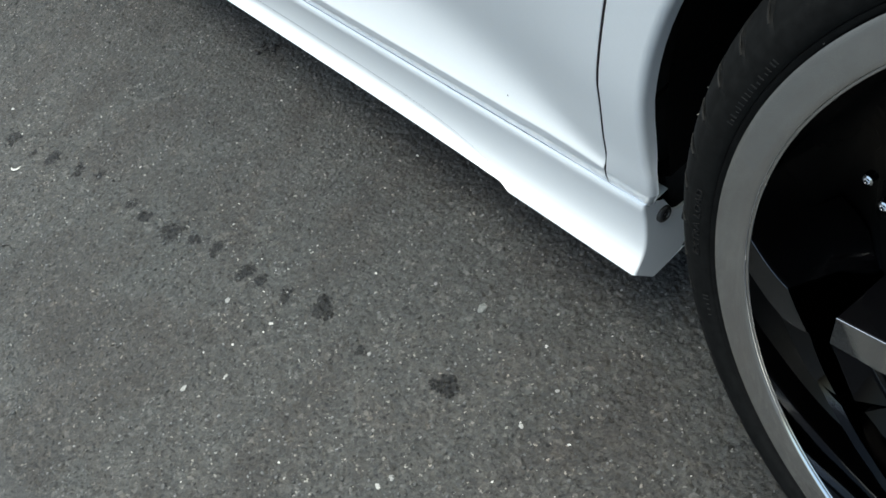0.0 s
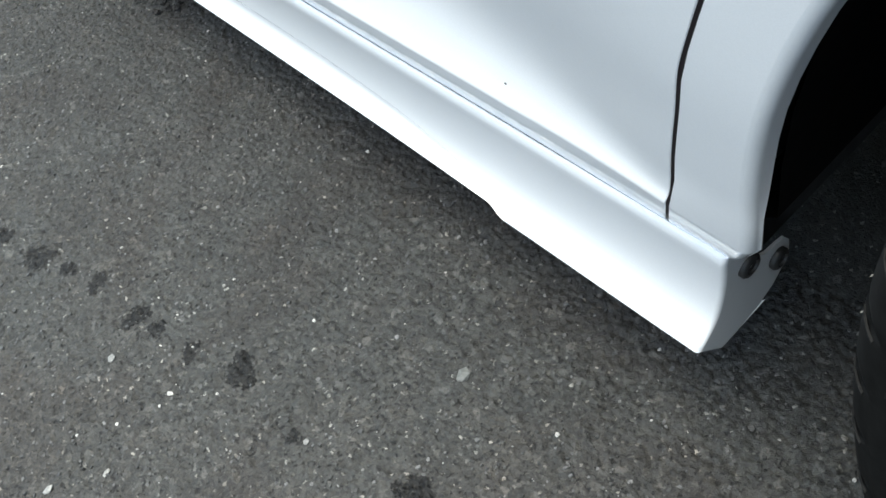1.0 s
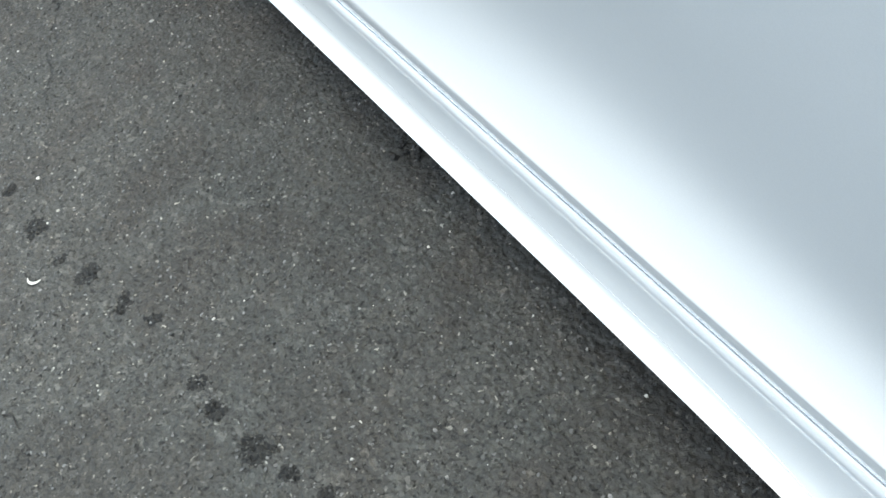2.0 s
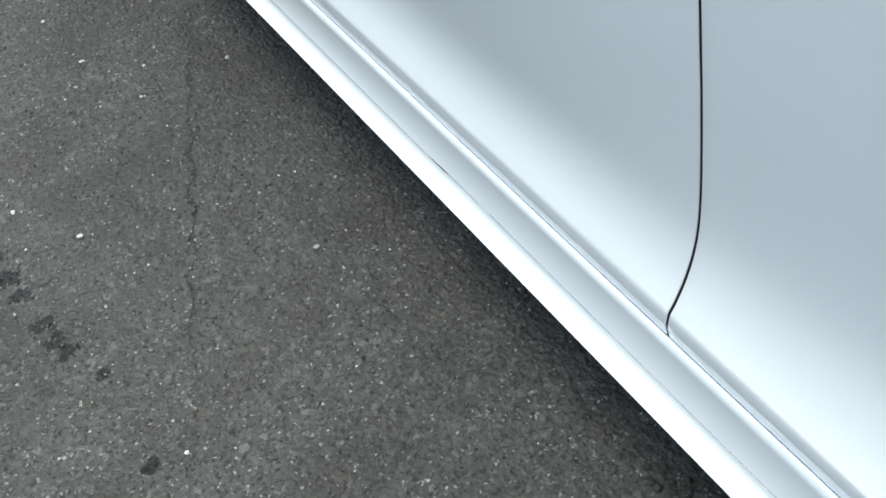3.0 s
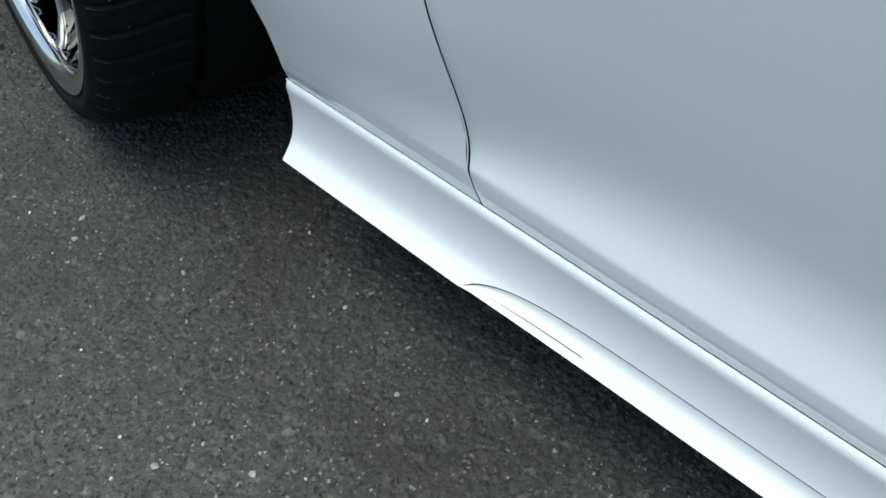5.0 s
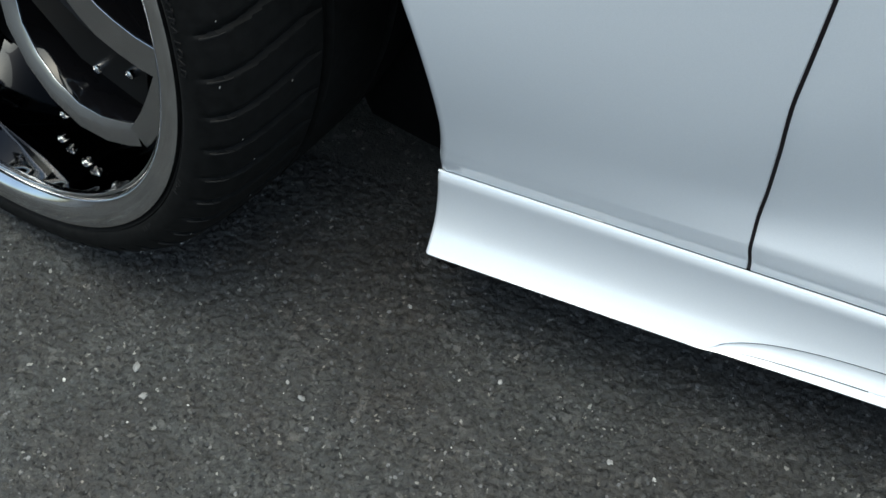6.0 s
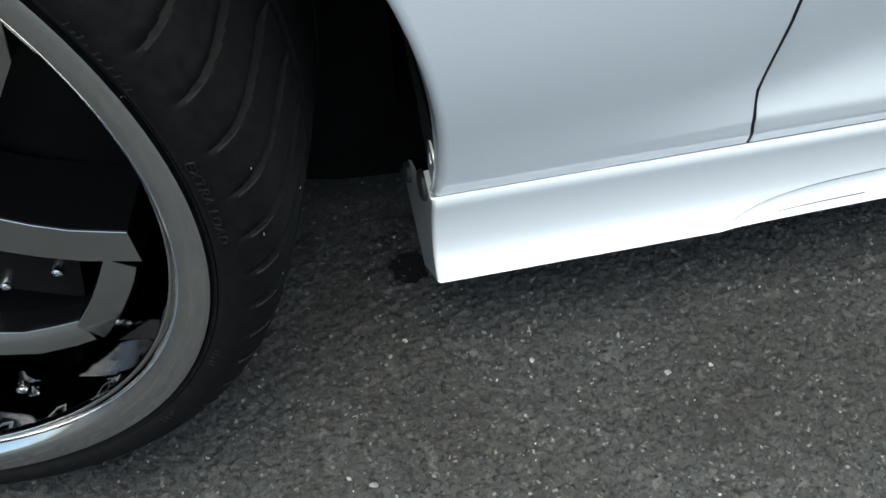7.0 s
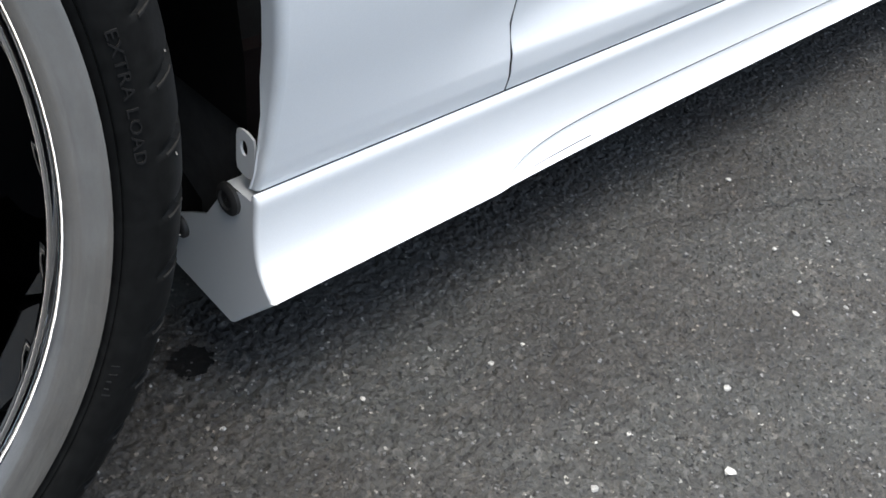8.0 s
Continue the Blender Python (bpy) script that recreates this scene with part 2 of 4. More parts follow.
M_CHIPS = chips("pale_chips", [(0.0, (0.034, 0.035, 0.035)), (0.5, (0.050, 0.051, 0.051)), (0.8, (0.072, 0.072, 0.070)), (0.94, (0.14, 0.14, 0.134)), (1.0, (0.45, 0.45, 0.42))])
M_DULL = chips("dull_chips", [(0.0, (0.020, 0.021, 0.021)), (0.35, (0.035, 0.036, 0.036)), (0.7, (0.060, 0.062, 0.062)), (0.92, (0.100, 0.102, 0.103)), (1.0, (0.16, 0.162, 0.16))])
M_PEBBLE = pebble_mat()
M_STONE = plain("grey_stone", (0.11, 0.115, 0.11), 0.7, grain=0.25, scale=500.0)
M_SCRAP = plain("pale_scrap", (0.42, 0.42, 0.39), 0.7, grain=0.15)
M_OIL = plain("fresh_oil", (0.006, 0.006, 0.006), 0.55, grain=0.25, scale=500.0, bump=0.15, spec=0.15)
M_DEBRIS = plain("black_debris", (0.012, 0.011, 0.010), 0.7, grain=0.4, scale=400.0, bump=0.4)


# ---- building helpers ----
def mesh_from(name, verts, faces, material, smooth=True):
    me = bpy.data.meshes.new(name)
    me.from_pydata([tuple(v) for v in verts], [], faces)
    me.validate()
    bm = bmesh.new()
    bm.from_mesh(me)
    bmesh.ops.remove_doubles(bm, verts=bm.verts, dist=0.00002)
    bm.to_mesh(me)
    bm.free()
    me.materials.append(material)
    me.shade_smooth() if smooth else me.shade_flat()
    if smooth:
        me.set_sharp_from_angle(angle=radians(42))
    return me


def part(name, me, parent, label=""):
    ob = new(name, me)
    ob.parent = parent
    return tagged(ob, label)


class Builder:
    """Collects grids and polygons into one mesh."""

    def __init__(self):
        self.v, self.f = [], []

    def grid(self, rows, closed=False, flip=False):
        base, n = len(self.v), len(rows[0])
        for r in rows:
            self.v.extend(r)
        for i in range(len(rows) - 1):
            for j in range(n if closed else n - 1):
                k = (j + 1) % n
                q = [base + i * n + j, base + i * n + k, base + (i + 1) * n + k, base + (i + 1) * n + j]
                self.f.append(q[::-1] if flip else q)

    def poly(self, pts, flip=False):
        base = len(self.v)
        self.v.extend(pts)
        q = list(range(base, base + len(pts)))
        self.f.append(q[::-1] if flip else q)

    def mesh(self, name, material, smooth=True):
        return mesh_from(name, self.v, self.f, material, smooth)


def smooth_curve(pts, step=0.001, width=5):
    """A lookup table of a polyline (u, v), rounded by a running mean."""
    u = np.arange(pts[0][0], pts[-1][0] + step, step)
    v = np.interp(u, [p[0] for p in pts], [p[1] for p in pts])
    for _ in range(3):
        pad = np.r_[2 * v[0] - v[width:0:-1], v, 2 * v[-1] - v[-2:-width - 2:-1]]
        v = np.convolve(pad, np.ones(2 * width + 1) / (2 * width + 1), "valid")
    return lambda x: float(np.interp(x, u, v))


def two_scale(pts):
    """A body section: tight radii near the sill, long sweeps above it."""
    near, far = smooth_curve(pts, step=0.0005, width=2), smooth_curve(pts, width=14)
    return lambda z: near(z) + (far(z) - near(z)) * ease((z - 0.232) / 0.03)


def ease(t):
    t = min(max(t, 0.0), 1.0)
    return t * t * (3 - 2 * t)


# ---- ground ----
NEAR_X, NEAR_Y, STEP = (-2.72, 0.50), (-0.53, 0.15), 0.0016


def stone_relief(gx, gy, cell, seed):
    """Heights of crushed stones packed in bitumen: tilted tops, sunk joints and some missing stones."""
    rng = np.random.default_rng(seed)
    nx, ny = int((NEAR_X[1] - NEAR_X[0]) / cell) + 4, int((NEAR_Y[1] - NEAR_Y[0]) / cell) + 4
    jx, jy = rng.uniform(-0.42, 0.42, (nx, ny)), rng.uniform(-0.42, 0.42, (nx, ny))
    top, tilt_x, tilt_y = rng.uniform(-0.0010, 0.0, (nx, ny)), rng.uniform(-0.29, 0.29, (nx, ny)), rng.uniform(-0.29, 0.29, (nx, ny))
    top[rng.random((nx, ny)) < 0.18] = -0.0024
    u, v = (gx - NEAR_X[0]) / cell + 1.0, (gy - NEAR_Y[0]) / cell + 1.0
    iu, iv = np.floor(u).astype(int), np.floor(v).astype(int)
    best, second, height = np.full(u.shape, 9.0), np.full(u.shape, 9.0), np.zeros(u.shape)
    for a in (-1, 0, 1):
        for c in (-1, 0, 1):
            ci, cj = np.clip(iu + a, 0, nx - 1), np.clip(iv + c, 0, ny - 1)
            dx, dy = u - (iu + a + 0.5 + jx[ci, cj]), v - (iv + c + 0.5 + jy[ci, cj])
            d = np.hypot(dx, dy)
            hh = top[ci, cj] + cell * (dx * tilt_x[ci, cj] + dy * tilt_y[ci, cj])
            near = d < best
            second = np.where(near, best, np.minimum(second, d))
            height = np.where(near, hh, height)
            best = np.where(near, d, best)
    k = np.clip((second - best) / 0.34, 0, 1)
    return height - 0.0018 * (1 - k * k * (3 - 2 * k))


def ground_heights():
    xs = np.arange(NEAR_X[0], NEAR_X[1] + STEP / 2, STEP)
    ys = np.arange(NEAR_Y[0], NEAR_Y[1] + STEP / 2, STEP)
    gx, gy = np.meshgrid(xs, ys)
    rng = np.random.default_rng(2)
    h = np.maximum(stone_relief(gx, gy, 0.0050, 7), stone_relief(gx, gy, 0.0078, 8) - 0.0005)
    h += rng.uniform(-0.0003, 0.0003, h.shape)
    edge = np.minimum.reduce([gx - NEAR_X[0], NEAR_X[1] - gx, gy - NEAR_Y[0], NEAR_Y[1] - gy])
    return xs, ys, np.where(edge > 0.01, h, -0.0012)


GROUND_X, GROUND_Y, GROUND_H = ground_heights()


def ground_z(x, y):
    fx, fy = (x - NEAR_X[0]) / STEP, (y - NEAR_Y[0]) / STEP
    i, j = int(math.floor(fx)), int(math.floor(fy))
    if not (0 <= i < len(GROUND_X) - 1 and 0 <= j < len(GROUND_Y) - 1):
        return -0.0012
    a, c = fx - i, fy - j
    g = GROUND_H
    return float((g[j, i] * (1 - a) + g[j, i + 1] * a) * (1 - c) + (g[j + 1, i] * (1 - a) + g[j + 1, i + 1] * a) * c)


def build_ground():
    """One sheet: stones in relief beside the car, flat and ever wider cells out to the horizon."""
    out = [0.05, 0.2, 0.6, 2.0, 8.0, 40.0, 400.0]
    xs = np.r_[[NEAR_X[0] - d for d in reversed(out)], GROUND_X, [NEAR_X[1] + d for d in out]]
    ys = np.r_[[NEAR_Y[0] - d for d in reversed(out)], GROUND_Y, [NEAR_Y[1] + d for d in out]]
    n = len(out)
    h = np.full((len(ys), len(xs)), -0.0012)
    h[n:-n, n:-n] = GROUND_H
    gx, gy = np.meshgrid(xs, ys)
    co = np.stack([gx, gy, h], axis=-1).reshape(-1, 3).astype(np.float32)
    ny, nx = h.shape
    idx = np.arange(ny * nx, dtype=np.int32).reshape(ny, nx)
    quads = np.stack([idx[:-1, :-1], idx[:-1, 1:], idx[1:, 1:], idx[1:, :-1]], axis=-1).reshape(-1)
    me = bpy.data.meshes.new("ground")
    me.vertices.add(len(co))
    me.vertices.foreach_set("co", co.reshape(-1))
    me.loops.add(len(quads))
    me.loops.foreach_set("vertex_index", quads)
    me.polygons.add(len(quads) // 4)
    me.polygons.foreach_set("loop_start", np.arange(0, len(quads), 4, dtype=np.int32))
    me.update(calc_edges=True)
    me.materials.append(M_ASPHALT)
    me.shade_smooth()
    return tagged(new("ground", me), "worn dark grey asphalt with pale aggregate and a hair crack", "asphalt", kind="structure")


def build_chips():
    """Crushed stone in the surface: many dull stones and small pale specks."""
    rng = random.Random(4)
    v, f, kinds = [], [], []
    for i in range(24000):
        dull = i % 2
        x, y = rng.uniform(-2.70, 0.48), rng.uniform(-0.51, 0.13)
        r = 0.0011 + 0.0017 * rng.random() ** 1.6 if dull else 0.0006 + 0.0020 * rng.random() ** 3.2
        n = rng.choice((5, 6, 7))
        a0, el, turn = rng.random() * 6.28, rng.uniform(0.6, 1.0), rng.random() * 3.14
        g = max(ground_z(x, y), -0.0013)
        top = g + rng.uniform(0.0002, 0.0007)
        tx, ty = rng.uniform(-0.22, 0.22), rng.uniform(-0.22, 0.22)
        base = len(v)
        for k in (1.0, 0.74):
            for j in range(n):
                a = a0 + 6.2832 * j / n
                rr = r * k * (0.8 + 0.4 * ((j * 7 + base) % 5) / 5)
                px, py = rr * math.cos(a), rr * el * math.sin(a)
                qx, qy = px * math.cos(turn) - py * math.sin(turn), px * math.sin(turn) + py * math.cos(turn)
                v.append((x + qx, y + qy, g - 0.0012 if k == 1.0 else top + qx * tx + qy * ty))
        for j in range(n):
            k = (j + 1) % n
            f.append((base + j, base + k, base + n + k, base + n + j))
        f.append(tuple(range(base + n, base + 2 * n)))
        kinds += [dull] * (n + 1)
    me = bpy.data.meshes.new("aggregate")
    me.from_pydata(v, [], f)
    me.materials.append(M_CHIPS)
    me.materials.append(M_DULL)
    me.polygons.foreach_set("material_index", kinds)
    return tagged(new("aggregate", me), "grey and pale stone chips set in the asphalt", "aggregate", kind="stuff")


# ---- the car: its side as a surface y(x, z) ----
PLAIN = two_scale([(0.185, 0.0210), (0.192, 0.0190), (0.203, 0.0166), (0.206, 0.0162), (0.2205, 0.0154), (0.226, 0.0160), (0.24, 0.0165), (0.26, 0.0160), (0.28, 0.0138), (0.30, 0.0108), (0.33, 0.0066), (0.36, 0.0032), (0.40, -0.0008), (0.45, -0.0048), (0.52, -0.0090), (0.62, -0.0122), (0.72, -0.0100), (0.82, 0.004)])
# the doors lean less far out above their hollow than the fender
UPRIGHT = smooth_curve([(0.185, 0.0), (0.26, 0.0), (0.30, 0.0020), (0.36, 0.0043), (0.45, 0.0066), (0.62, 0.0082), (0.82, 0.004)], width=14)
BELLY = two_scale([(0.185, 0.0212), (0.192, 0.0190), (0.202, 0.0162), (0.205, 0.0157), (0.2150, 0.0152), (0.218, 0.0152), (0.224, 0.0172), (0.24, 0.0222), (0.255, 0.0262), (0.27, 0.0272), (0.285, 0.0258), (0.31, 0.0215), (0.36, 0.0130), (0.42, 0.0040), (0.50, -0.0055), (0.60, -0.0115), (0.72, -0.0100), (0.82, 0.004)])
# below the fold of the rear door
TAIL = two_scale([(0.185, 0.0216), (0.192, 0.0190), (0.2070, 0.0137), (0.2100, 0.0130), (0.2205, 0.0124), (0.2225, 0.0121), (0.226, 0.0121)])
FLARE = smooth_curve([(0.185, 0.0), (0.20, -0.001), (0.215, -0.003), (0.232, -0.0065), (0.25, -0.0105), (0.272, -0.0145), (0.30, -0.017), (0.35, -0.018), (0.45, -0.015), (0.60, -0.008), (0.82, 0.0)], width=5)
HAUNCH = smooth_curve([(0.185, 0.0), (0.20, -0.003), (0.22, -0.007), (0.26, -0.010), (0.32, -0.009), (0.40, -0.004), (0.50, 0.0), (0.82, 0.0)], width=5)
Z_ROWS = [0.1898, 0.1915] + [0.1940 + 0.0015 * i for i in range(25)] + [0.233 + 0.008 * i for i in range(22)] + [0.42 + 0.03 * i for i in range(13)]


FOLD = 0.221


def front_opening(x):
    """How far the hollow above the fold has opened from its front tip, 0 to 1."""
    return ease((x + 1.95) / 0.36)


def rear_opening(x):
    """The height of the hollow of the rear door, which runs out in a point near the door's rear edge."""
    d = -0.036 - x
    d = 0.5 * (d + math.hypot(d, 0.05))
    return 0.116 * (1 - math.exp(-d / 0.31))


def rear_hollow(z, w):
    """Leans in evenly above the fold, then turns upright and comes back slowly towards the window."""
    v = (z - FOLD) / w
    return 0.42 * w * v / (1 + v ** 3) ** (1 / 3) * ease((0.9 - z) / 0.68)


def side_y(x, z):
    base, size, w, k = PLAIN(z), front_opening(x), rear_opening(x), ease((x + 0.95) / 0.6)
    below = min(z, FOLD)
    base += (BELLY(below) - PLAIN(below)) * size * (1 - k) + (TAIL(below) - PLAIN(below)) * k * min(w / 0.03, 1.0)
    if z > FOLD and size > 0.01:
        q = min(FOLD + (z - FOLD) / size, 0.82)
        front = BELLY(q) - PLAIN(q) - (BELLY(FOLD) - PLAIN(FOLD))
        base += size * front * (1 - k) + rear_hollow(z, w) * k
    base += UPRIGHT(z) * (k + 0.6 * (1 - k) * ease((x + 1.75) / 0.5))
    return base + ease((x + 0.12) / 0.16) * HAUNCH(z) + ease((-1.70 - x) / 0.30) * FLARE(z)


GAP_REAR = smooth_curve([(0.18, -0.033), (0.19, -0.031), (0.20, -0.026), (0.21, -0.0225), (0.22, -0.020), (0.25, -0.015), (0.28, -0.009), (0.30, -0.004), (0.33, 0.002), (0.36, 0.012), (0.40, 0.026), (0.45, 0.045), (0.50, 0.08), (0.57, 0.14), (0.62, 0.18), (0.82, 0.20)])
GAP_MIDDLE = smooth_curve([(0.18, -0.736), (0.19, -0.734), (0.21, -0.731), (0.23, -0.729), (0.26, -0.728), (0.30, -0.727), (0.40, -0.725), (0.82, -0.725)])
GAP_FRONT = smooth_curve([(0.18, -1.7950), (0.198, -1.7972), (0.206, -1.7990), (0.213, -1.8013), (0.222, -1.8024), (0.24, -1.8047), (0.265, -1.8062), (0.288, -1.8085), (0.31, -1.8108), (0.333, -1.8138), (0.35, -1.8155), (0.38, -1.8165), (0.42, -1.8180), (0.50, -1.8220), (0.82, -1.8230)], width=3)
HALF_GAP = 0.0017

# wheel arches: centre x, half width, spring height, rise, slope of the foot
ARCH_REAR = (0.395, 0.365, 0.22, 0.396, -0.55)
ARCH_FRONT = (-2.383, 0.383, 0.22, 0.44, 0.03)


def arch_x(arch, z, side):
    cx, a, z0, h, foot = arch
    if z <= z0:
        return cx + side * (a - foot * (z0 - z))
    return cx + side * a * math.sqrt(max(0.0, 1 - ((z - z0) / h) ** 2))


def build_panel(name, x_left, x_right, parent, label):
    """A pressed panel between two edge curves, its hems turned inwards."""
    b = Builder()
    n = max(8, int((x_right(0.3) - x_left(0.3)) / 0.009))
    rows = []
    for z in Z_ROWS:
        xl, xr = x_left(z), x_right(z)
        rows.append([(xl + (xr - xl) * i / n, z) for i in range(n + 1)])
    surf = [[(x, side_y(x, z), z) for x, z in r] for r in rows]
    b.grid(surf)
    hem, rr = 0.016, 0.0007
    for edge, sx in (([r[0] for r in surf], -1), ([r[-1] for r in surf], 1)):
        b.grid([edge, [(x + sx * rr * 0.7, y + rr * 0.3, z) for x, y, z in edge], [(x + sx * rr, y + rr, z) for x, y, z in edge], [(x + sx * rr, y + hem, z) for x, y, z in edge]])
    low = surf[0]
    b.grid([low, [(x, y + rr, z - rr) for x, y, z in low], [(x, y + hem, z - rr) for x, y, z in low]])
    top = surf[-1]
    b.grid([top, [(x, y + 0.05, z + 0.012) for x, y, z in top]])
    return part(name, b.mesh(name, M_PAINT), parent, label)


def build_arch_panel(name, arch, gap, gap_side, far_x, parent, label):
    """A fender or quarter panel round a wheel arch, with the arch's rolled lip."""
    b = Builder()
    cx, a, z0, h, foot = arch
    lip = 0.006
    z_top = z0 + h + lip
    zs = [z for z in Z_ROWS if z < z0 - 0.001] + [z0 + (h + lip) * math.sin(math.pi / 2 * i / 30) for i in range(31)]
    shrunk = (cx, a + lip, z0, h + lip, foot)

    def thin(z):
        return 0.7 + 0.3 * ease((z - 0.196) / 0.023)

    def lip_x(z, side):
        if z > z0:
            return arch_x(shrunk, z, side)
        return arch_x(arch, z, side) + side * lip * thin(z)

    def strip(x_from, x_to, zlist, n):
        b.grid([[(x, side_y(x, z), z) for x in (x_from(z) + (x_to(z) - x_from(z)) * i / n for i in range(n + 1))] for z in zlist])

    if gap_side < 0:
        strip(gap, lambda z: lip_x(z, -1), zs, 14)
        strip(lambda z: lip_x(z, 1), lambda z: far_x, zs, 14)
    else:
        strip(lambda z: lip_x(z, 1), gap, zs, 14)
        strip(lambda z: far_x, lambda z: lip_x(z, -1), zs, 14)
    lo, hi = (gap, lambda z: far_x) if gap_side < 0 else (lambda z: far_x, gap)
    strip(lo, hi, [zs[-1]] + [z for z in Z_ROWS if z > zs[-1] + 0.01], 26)
    # rolled lip along the arch
    edge = []
    for side, zlist in ((-1, zs), (1, zs[-2::-1])):
        for z in zlist:
            x = lip_x(z, side)
            d = Vector(((x - cx) / (a + lip) ** 2, (z - z0) / (h + lip) ** 2)) if z > z0 else Vector((side, 0.0))
            d.normalize()
            edge.append((x, z, -d.x, -d.y))
    rows = []
    for k in range(7):
        ph = math.pi / 2 * k / 6
        rows.append([(x + dx * lip * thin(z) * math.sin(ph), side_y(x, min(z, 0.8)) + lip * thin(z) * (1 - math.cos(ph)), z + dz * lip * thin(z) * math.sin(ph)) for x, z, dx, dz in edge])
    rows.append([(x + dx * 0.001, y + 0.0005 + 0.006 * ease((z - 0.232) / 0.04), z + dz * 0.001) for (x, y, z), (_, _, dx, dz) in zip(rows[-1], edge)])
    rows.append([(x - dx * 0.004 * ease((z - 0.232) / 0.04), y + 0.001, z - dz * 0.004 * ease((z - 0.232) / 0.04)) for (x, y, z), (_, _, dx, dz) in zip(rows[-1], edge)])
    b.grid(rows)
    # the hem at the door gap and the lower hem
    hem = [(gap(z), side_y(gap(z), z), z) for z in Z_ROWS]
    b.grid([hem, [(x + gap_side * 0.0009, y + 0.0012, z) for x, y, z in hem], [(x + gap_side * 0.0009, y + 0.016, z) for x, y, z in hem]])
    z = 0.1898
    xa, xb = sorted((gap(z), lip_x(z, gap_side)))
    low = [(xa + (xb - xa) * i / 8, side_y(xa + (xb - xa) * i / 8, z), z) for i in range(9)]
    b.grid([low, [(x, y + 0.0012, z - 0.0012) for x, y, z in low], [(x, y + 0.02, z - 0.0012) for x, y, z in low]])
    return part(name, b.mesh(name, M_PAINT), parent, label)


# ---- side skirt ----
SKIRT_REAR, SKIRT_FRONT = 0.0, -2.002
NOTCH_REAR, NOTCH_FRONT = -0.160, -1.803
FACE = smooth_curve([(0.0, 0.0), (0.10, 0.0060), (0.20, 0.0110), (0.31, 0.0144), (0.43, 0.0162), (0.56, 0.0173), (0.70, 0.0178), (0.83, 0.0177), (0.93, 0.0173), (1.0, 0.0168)], step=0.005, width=5)


def skirt_section(x):
    """Points (y, z) from the top hem over the ridge, down the hollow face and under the edge."""
    s = min(x - NOTCH_FRONT, NOTCH_REAR - x)
    m = ease((s + 0.004) / 0.016)
    rear = x > -1
    grow = math.tanh(max(s, 0.0) / 0.115) if rear else 1 - math.exp(-max(s, 0.0) / 0.040)
    u = (x - SKIRT_FRONT) / (SKIRT_REAR - SKIRT_FRONT)
    z_end = (0.1105 - 0.002 * ease((x - NOTCH_REAR) / 0.16)) if rear else 0.1180
    soft = m * ((0.55 if rear else 0.25) + (0.45 if rear else 0.75) * (1 - math.exp(-max(s, 0.0) / 0.12)))
    zb = z_end + (0.1196 - z_end) * soft
    yb = 0.0038 * soft
    zc = zb + 0.0008 + (0.1402 - 0.1204) * grow * m
    zr = 0.1806
    pts = [(0.046, 0.182), (0.030, 0.182), (0.0224, 0.182), (0.0220, 0.1846), (0.0215, 0.1865), (0.0208, 0.1875), (0.0200, 0.1877), (0.0192, 0.1872), (0.0184, 0.1862), (0.0177, 0.1849), (0.0172, 0.1836), (0.01695, 0.1822), (0.0168, zr)]
    for i in range(1, 15):
        z = zr + (zc - zr) * i / 14
        pts.append((FACE((z - z_end) / (zr - z_end)), z))
    yc, ztop = pts[-1]
    cutin = (0.0024 if rear else 0.0085) * m
    pts += [(yc + cutin, ztop - 0.0003 * m), (yc + cutin, ztop - 0.0014 * m)]
    yt, zt = yc + 0.0004 * m, ztop - 0.0020 * m
    pts.append((yt, zt))
    second = 0.0 if rear else 0.0060 * m * ease(1.2 - s / 0.25)
    for k, g in ((0.12, 0), (0.25, 0), (0.38, 0), (0.5, 0), (0.62, 0), (0.755, 0), (0.765, 1), (0.80, 1), (0.81, 0), (0.92, 0), (1.0, 0)):
        pts.append((yt + (yb - yt) * (k ** 2.0) + second * g, zt + (zb - zt) * k))
    y1, z1 = (0.041 + (0.020 - 0.041) * u), (0.072 + (0.083 - 0.072) * u)
    y1, z1 = y1 + (0.032 - y1) * m, z1 + (0.098 - z1) * m
    pts += [(yb + 0.0008, zb - 0.0012), (yb + 0.0025, zb - 0.0032), (y1, z1), (0.050, z1 + 0.002), (0.060, z1 + 0.003)]
    return pts


